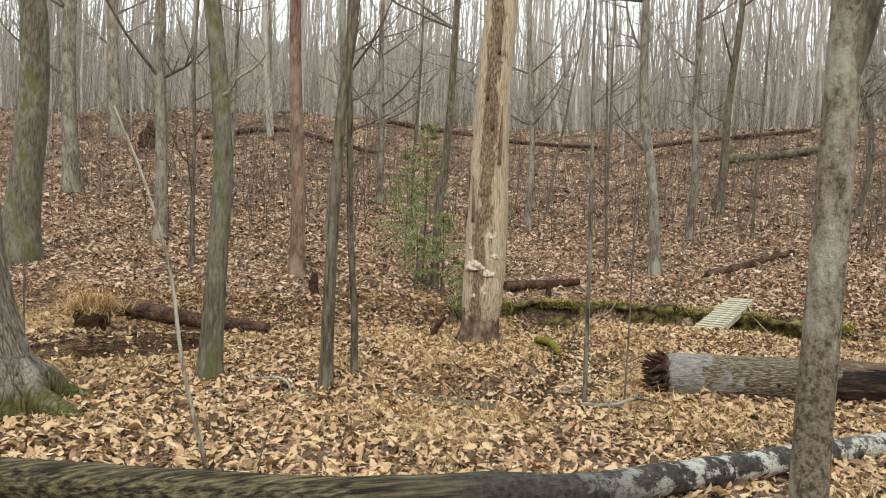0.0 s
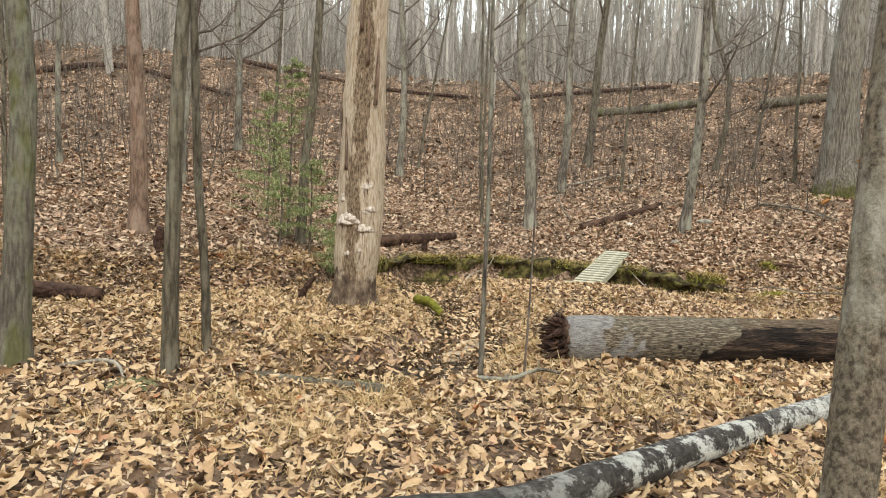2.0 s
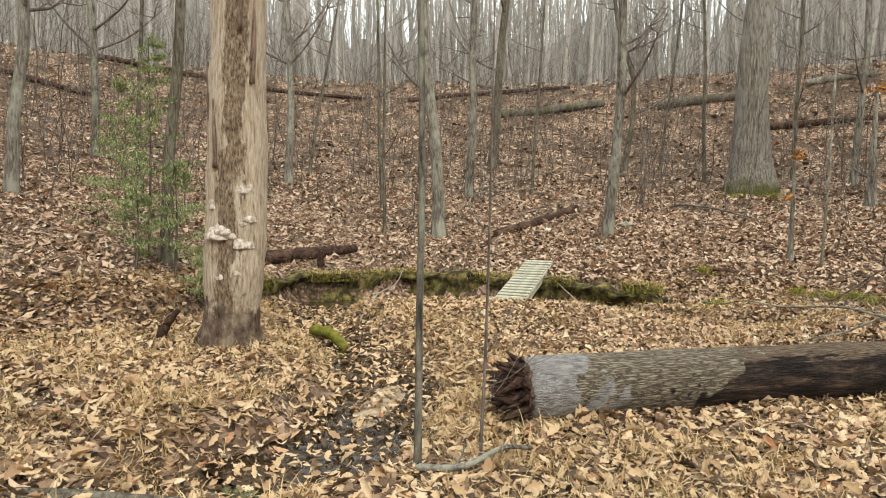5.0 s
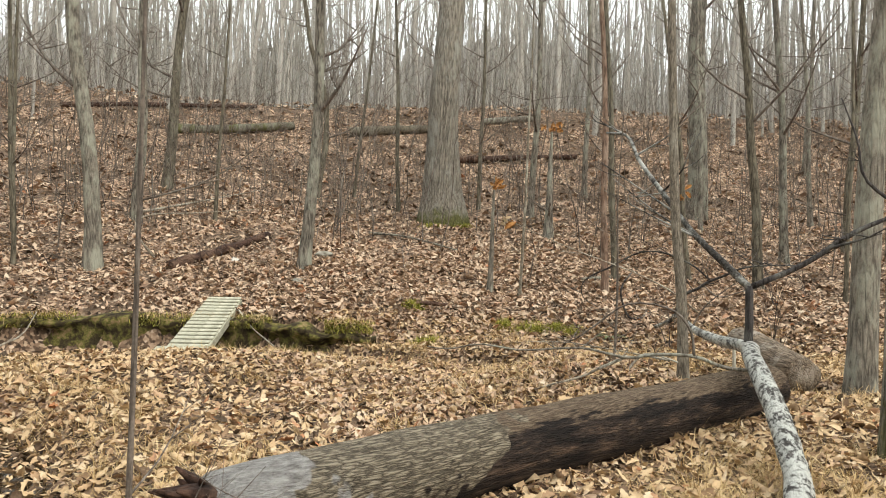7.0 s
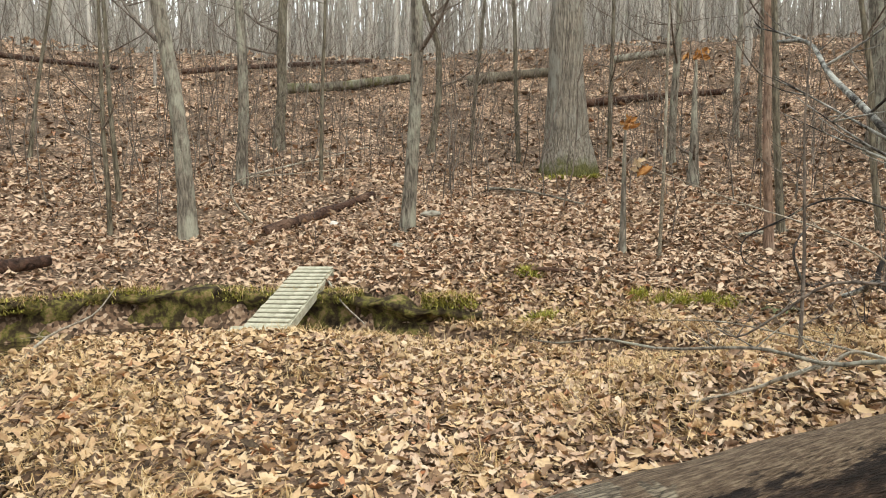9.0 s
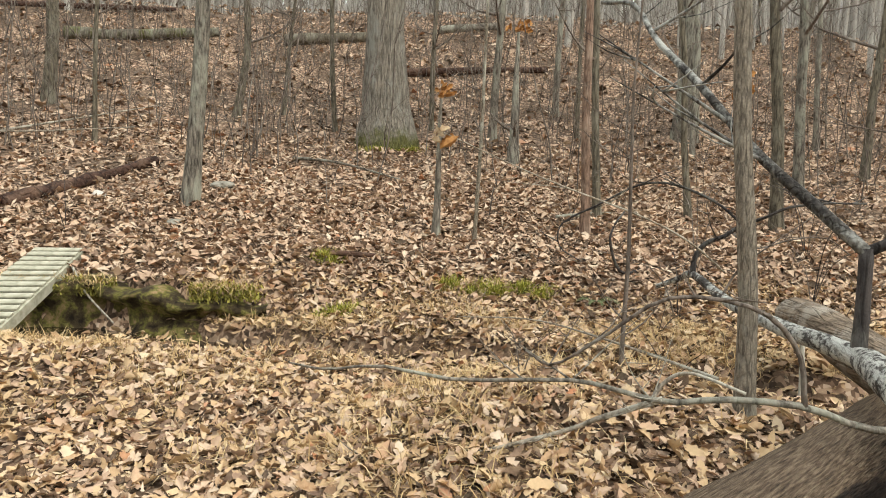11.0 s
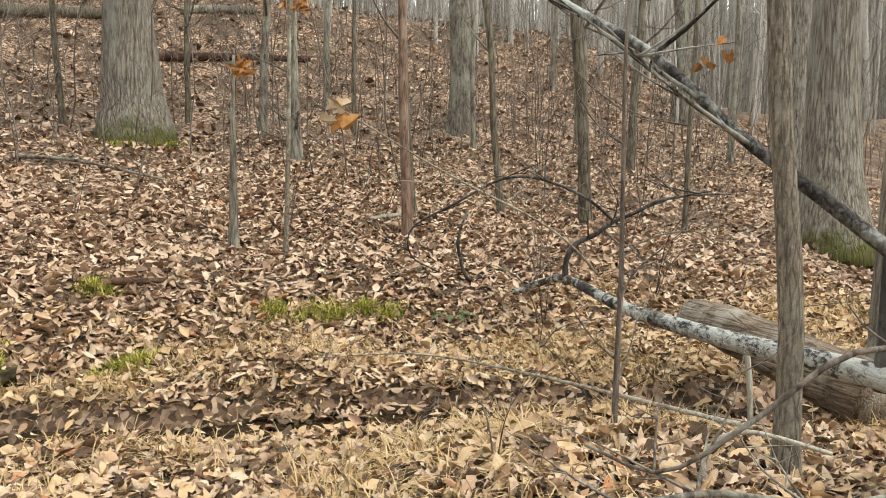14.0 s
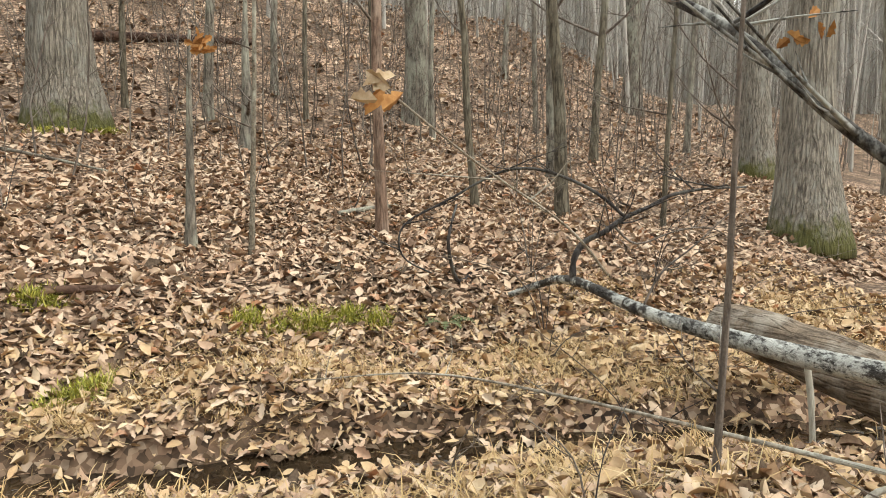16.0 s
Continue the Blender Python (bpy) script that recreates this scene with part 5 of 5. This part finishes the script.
# dead wood along the ridge
for label, pts, r0, r1, m in (("long dark log along the ridge", ((-11, 31.6), (-5, 33.3), (-1, 33.9)), 0.12, 0.07, ROTTEN), ("long dark log along the ridge", ((1, 34.0), (4, 34.3), (8, 33.8)), 0.11, 0.07, ROTTEN),
                              ("thick mossy log on the upper slope", ((4.4, 31.8), (6, 31.9), (8.9, 31.6)), 0.2, 0.14, BARK_MOSS), ("thick brown log on the upper slope", ((10.7, 30.4), (12.3, 29.8), (13.9, 29.0)), 0.2, 0.15, BARK_BROWN),
                              ("dark log on the upper slope", ((13.0, 26.4), (14.6, 25.6), (17, 24.6)), 0.13, 0.09, ROTTEN), ("pale log near the ridge", ((15.6, 28.7), (16.6, 28.2), (17.6, 27.7)), 0.14, 0.12, BARK_GREY),
                              ("dark log near the ridge", ((-17, 26.3), (-14, 27.5), (-10, 28.6)), 0.13, 0.08, ROTTEN)):
    fallen("fallen_log", label, [on_ground(x, y, r0 * 0.8) for x, y in pts], r0, r1, m, 24, 12, 0.2, 2.0)
stick("stump", "dark upturned stump near the ridge", [on_ground(-19, 25.5, -0.2), on_ground(-18.9, 25.5, 0.4), on_ground(-18.6, 25.5, 0.85)], 0.5, 0.35, ROTTEN, rough=0.5)


# ---- the small evergreens ----
def evergreen(x, y, height, seed):
    t = thing("evergreen_sapling", x, y, gz(x, y), "sparse young evergreen with soft green needles", "evergreen")
    rng = random.Random(seed)
    verts, faces = limb([(0, 0, -0.05), (0.03, 0, height * 0.5), (0, 0.02, height)], 0.025, 0.006, 10, 6)
    part("trunk", mesh_of("trunk", verts, faces, TWIG), t)
    px, py, pz = [], [], []
    for k in range(int(20 * height)):
        u = rng.uniform(0.12, 0.97)
        a, ll = rng.uniform(0, 6.28), (1.05 - u) * height * 0.32 + 0.1
        verts, faces = [], []
        p = Vector((0, 0, u * height))
        q = p + Vector((math.cos(a) * ll, math.sin(a) * ll, ll * 0.12))
        tube(verts, faces, [p, (p + q) / 2 + Vector((0, 0, 0.03)), q], [0.006, 0.004, 0.002], 3, 0, False)
        part("branch", mesh_of("branch", verts, faces, TWIG), t)
        for _ in range(85):
            w = p.lerp(q, rng.uniform(0.2, 1.05))
            px.append(w.x + rng.gauss(0, 0.035))
            py.append(w.y + rng.gauss(0, 0.035))
            pz.append(w.z + rng.gauss(0, 0.02))
    needles = blades("crown", np.array(px), np.array(py), 0.1, NEEDLES, "soft green needles", seed, 0.9, 0.006, z=np.array(pz))
    needles.parent = t
    for key in ("kind", "category"):
        needles[key] = ""


evergreen(-2.5, 13.5, 1.7, 1)
evergreen(-3.2, 14.5, 3.4, 2)
evergreen(-4.1, 15.9, 2.6, 3)
evergreen(-1.9, 13.0, 1.2, 4)
evergreen(-3.0, 13.4, 1.3, 5)


# ---- the grassy root clump by the pool, and dead leaves on twigs ----
r = np.random.default_rng(77)
clump = thing("grass_tussock", -6.95, 9.35, gz(-6.95, 9.35) - 0.05, "overhanging tussock of dry grass on a dark root clump", "tussock")
verts, faces = limb([(0, 0, -0.15), (0.02, 0, 0.2), (0.05, 0, 0.4), (0.06, 0, 0.44)], 0.24, 0.2, 10, 18, 0.7, 5.0)
part("root_clump", mesh_of("root_clump", verts, faces, ROTTEN), clump, "dark earth and roots")
grass = blades("grass", 0.05 + r.normal(0, 0.16, 1800), r.normal(0, 0.16, 1800), 0.5, STRAW, "drooping straw-coloured grass", 5, 1.1, 0.005, z=r.uniform(0.3, 0.46, 1800), hang=0.4)
grass.parent = clump
for key in ("kind", "category"):
    grass[key] = ""


def hanging_leaves(x, y, z, count, size, seed, mat=None, label="curled dead leaves clinging to a twig"):
    rng = random.Random(seed)
    t = thing("dead_leaf_cluster", x, y, z, label, "dead leaves")
    for k in range(count):
        c = Vector((rng.gauss(0, size * 0.5), rng.gauss(0, size * 0.5), rng.gauss(0, size * 0.35)))
        turn = Euler((rng.uniform(0.6, 2.2), rng.uniform(-0.8, 0.8), rng.uniform(0, 6.28))).to_matrix()
        verts = [c + turn @ Vector(((u[0] - 0.2) * size, u[1] * size, abs(u[1]) * size * 0.9 + 0.25 * size * u[0] ** 2)) for u in LEAF]
        part("leaf", mesh_of("leaf", verts, [tuple(f) for f in LEAF_FACES.tolist()], mat or ORANGE, False), t)
    return t


ORANGE = plain("orange_dead_leaf", [(0.3, (0.26, 0.11, 0.035)), (0.7, (0.56, 0.3, 0.1))], 18.0)
hanging_leaves(5.26, 11.5, 1.72, 3, 0.12, 3, label="large curled dead leaves hanging from a twig tip")
hanging_leaves(5.17, 11.46, 1.75, 3, 0.12, 4, PALE_WOOD, "pale splintered twig tip")
hanging_leaves(6.62, 10.3, 2.02, 6, 0.09, 5)
hanging_leaves(7.55, 15.2, 2.5, 14, 0.12, 6)
hanging_leaves(11.6, 19.0, 4.4, 14, 0.2, 7)


# ---- bare shrubs and the sand bar ----
def shrub(x, y, height, stems, seed, label="bare tangled shrub of thin dark twigs"):
    t = thing("bare_shrub", x, y, gz(x, y), label, "shrub", "bare shrubs")
    rng = random.Random(seed)
    for _ in range(max(2, stems - 2)):
        a, o = rng.uniform(0, 6.28), rng.uniform(0.3, 1.3) * height
        h = height * rng.uniform(0.5, 1.1)
        verts, faces = [], []
        line = spline([(0, 0, -0.03), (math.cos(a) * o * 0.25, math.sin(a) * o * 0.25, h * 0.5), (math.cos(a) * o, math.sin(a) * o, h * rng.uniform(0.7, 1.0))], 8)
        r0 = rng.uniform(0.003, 0.008)
        tube(verts, faces, line, [r0 * (1 - 0.75 * i / 8) for i in range(9)], 5, 0, False)
        twigs(verts, faces, line, rng, 4, height * 0.3, r0 * 0.5, 0.3, 1)
        part("stem", mesh_of("stem", verts, faces, rng.choice((TWIG, TWIG_DARK, TWIG))), t)
    return t


for k, (x, y, h, n) in enumerate(((8.6, 12.3, 1.1, 5), (9.6, 12.9, 1.6, 6), (10.3, 11.9, 1.5, 6), (7.95, 12.0, 0.8, 4), (11.3, 12.6, 1.8, 6), (12.6, 12.9, 2.0, 6), (9.1, 11.0, 1.3, 5), (6.95, 10.95, 0.9, 4),
                                  (13.5, 12.2, 2.0, 6), (10.0, 15.5, 1.6, 5), (6.9, 17.5, 1.4, 4), (7.8, 16.6, 1.2, 4), (1.0, 18.2, 1.2, 4), (-0.6, 19.5, 1.6, 4), (3.4, 17.2, 1.1, 3), (-7.6, 8.2, 0.9, 4),
                                  (-5.0, 8.6, 0.5, 5), (5.3, 10.7, 0.6, 4), (5.9, 11.6, 0.5, 4), (10.9, 16.7, 1.8, 5), (12.4, 15.0, 1.9, 5), (5.6, 21.5, 1.8, 5), (14.8, 13.0, 2.2, 6), (8.9, 16.1, 1.3, 4), (2.2, 20.7, 1.7, 4))):
    shrub(x, y, h, n, 100 + k)

verts, faces = [], []
for i in range(13):
    for j in range(9):
        u, v = i / 6 - 1, j / 4 - 1
        d = max(0, 1 - u * u - v * v)
        x, y = 0.5 + 0.26 * v + 0.1 * math.sin(3 * u), 9.2 + 1.1 * u
        verts.append((x, y, -0.22 + 0.085 * d + 0.01 * noise.noise(Vector((x * 6, y * 6, 0)))))
for i in range(12):
    faces += [(9 * i + j, 9 * i + j + 1, 9 * i + j + 10, 9 * i + j + 9) for j in range(8)]
tagged(new("sand_bar", mesh_of("sand_bar", verts, faces, SAND)), "pale sand bar in the creek bed", "sand", kind="structure")


# ---- finer litter ----
lx, ly = scatter(62000, -9, 13, 2.4, 15, lambda x, y, u: (side(BANK, x, y) < 0.8) & (u < dry(x, y)) & face_clear(x, y) & (np.abs(x - 1.5) < 3.5 + y * 0.75), 51)
litter("leaf_crumbs", lx, ly, 0.042, LEAVES, "broken leaf crumbs between whole leaves", SMALL, SMALL_FACES, 0.006, 0.5, z=np.maximum(ground(lx, ly), np.where(lx < -4, -0.067, WATER_Z + 0.003)), seed=52)
lx, ly = scatter(22000, 2.5, 13, 11, 18.5, lambda x, y, u: (side(BANK, x, y) > 0.05) & face_clear(x, y), 53)
litter("slope_leaves", lx, ly, 0.1, LEAVES_HILL, "brown oak leaves on the lower slope", OVAL, OVAL_FACES, seed=54)
lx, ly = scatter(36000, -12, 14, 10, 20, lambda x, y, u: (side(BANK, x, y) > 0.05) & (side(BANK, x, y) < 6) & face_clear(x, y), 55)
litter("slope_crumbs", lx, ly, 0.055, LEAVES_HILL, "broken leaf crumbs on the slope", SMALL, SMALL_FACES, 0.006, 0.5, seed=56)
lx, ly = scatter(9000, 2.8, 7.6, 9.3, 13.4, lambda x, y, u: (side(BANK, x, y) < 0.3) & (u < 0.06 + 0.94 * step(0.22, 0.42, np.abs(side(CREEK, x, y)))) & face_clear(x, y), 57)
litter("creekside_leaves", lx, ly, 0.08, LEAVES_HILL, "brown oak leaves piled beside the creek", z=np.maximum(ground(lx, ly), WATER_Z + 0.004), seed=58)
lx, ly = scatter(17000, -8, 11, -4, 3.0, lambda x, y, u: (u < 1 - step(2.2, 3.0, y)) & (np.hypot(x - 1.5, y - 1) < 8.5), 59)
litter("trail_leaves", lx, ly, 0.1, LEAVES, "dry tan leaves behind the start of the path", SMALL, SMALL_FACES, seed=60)
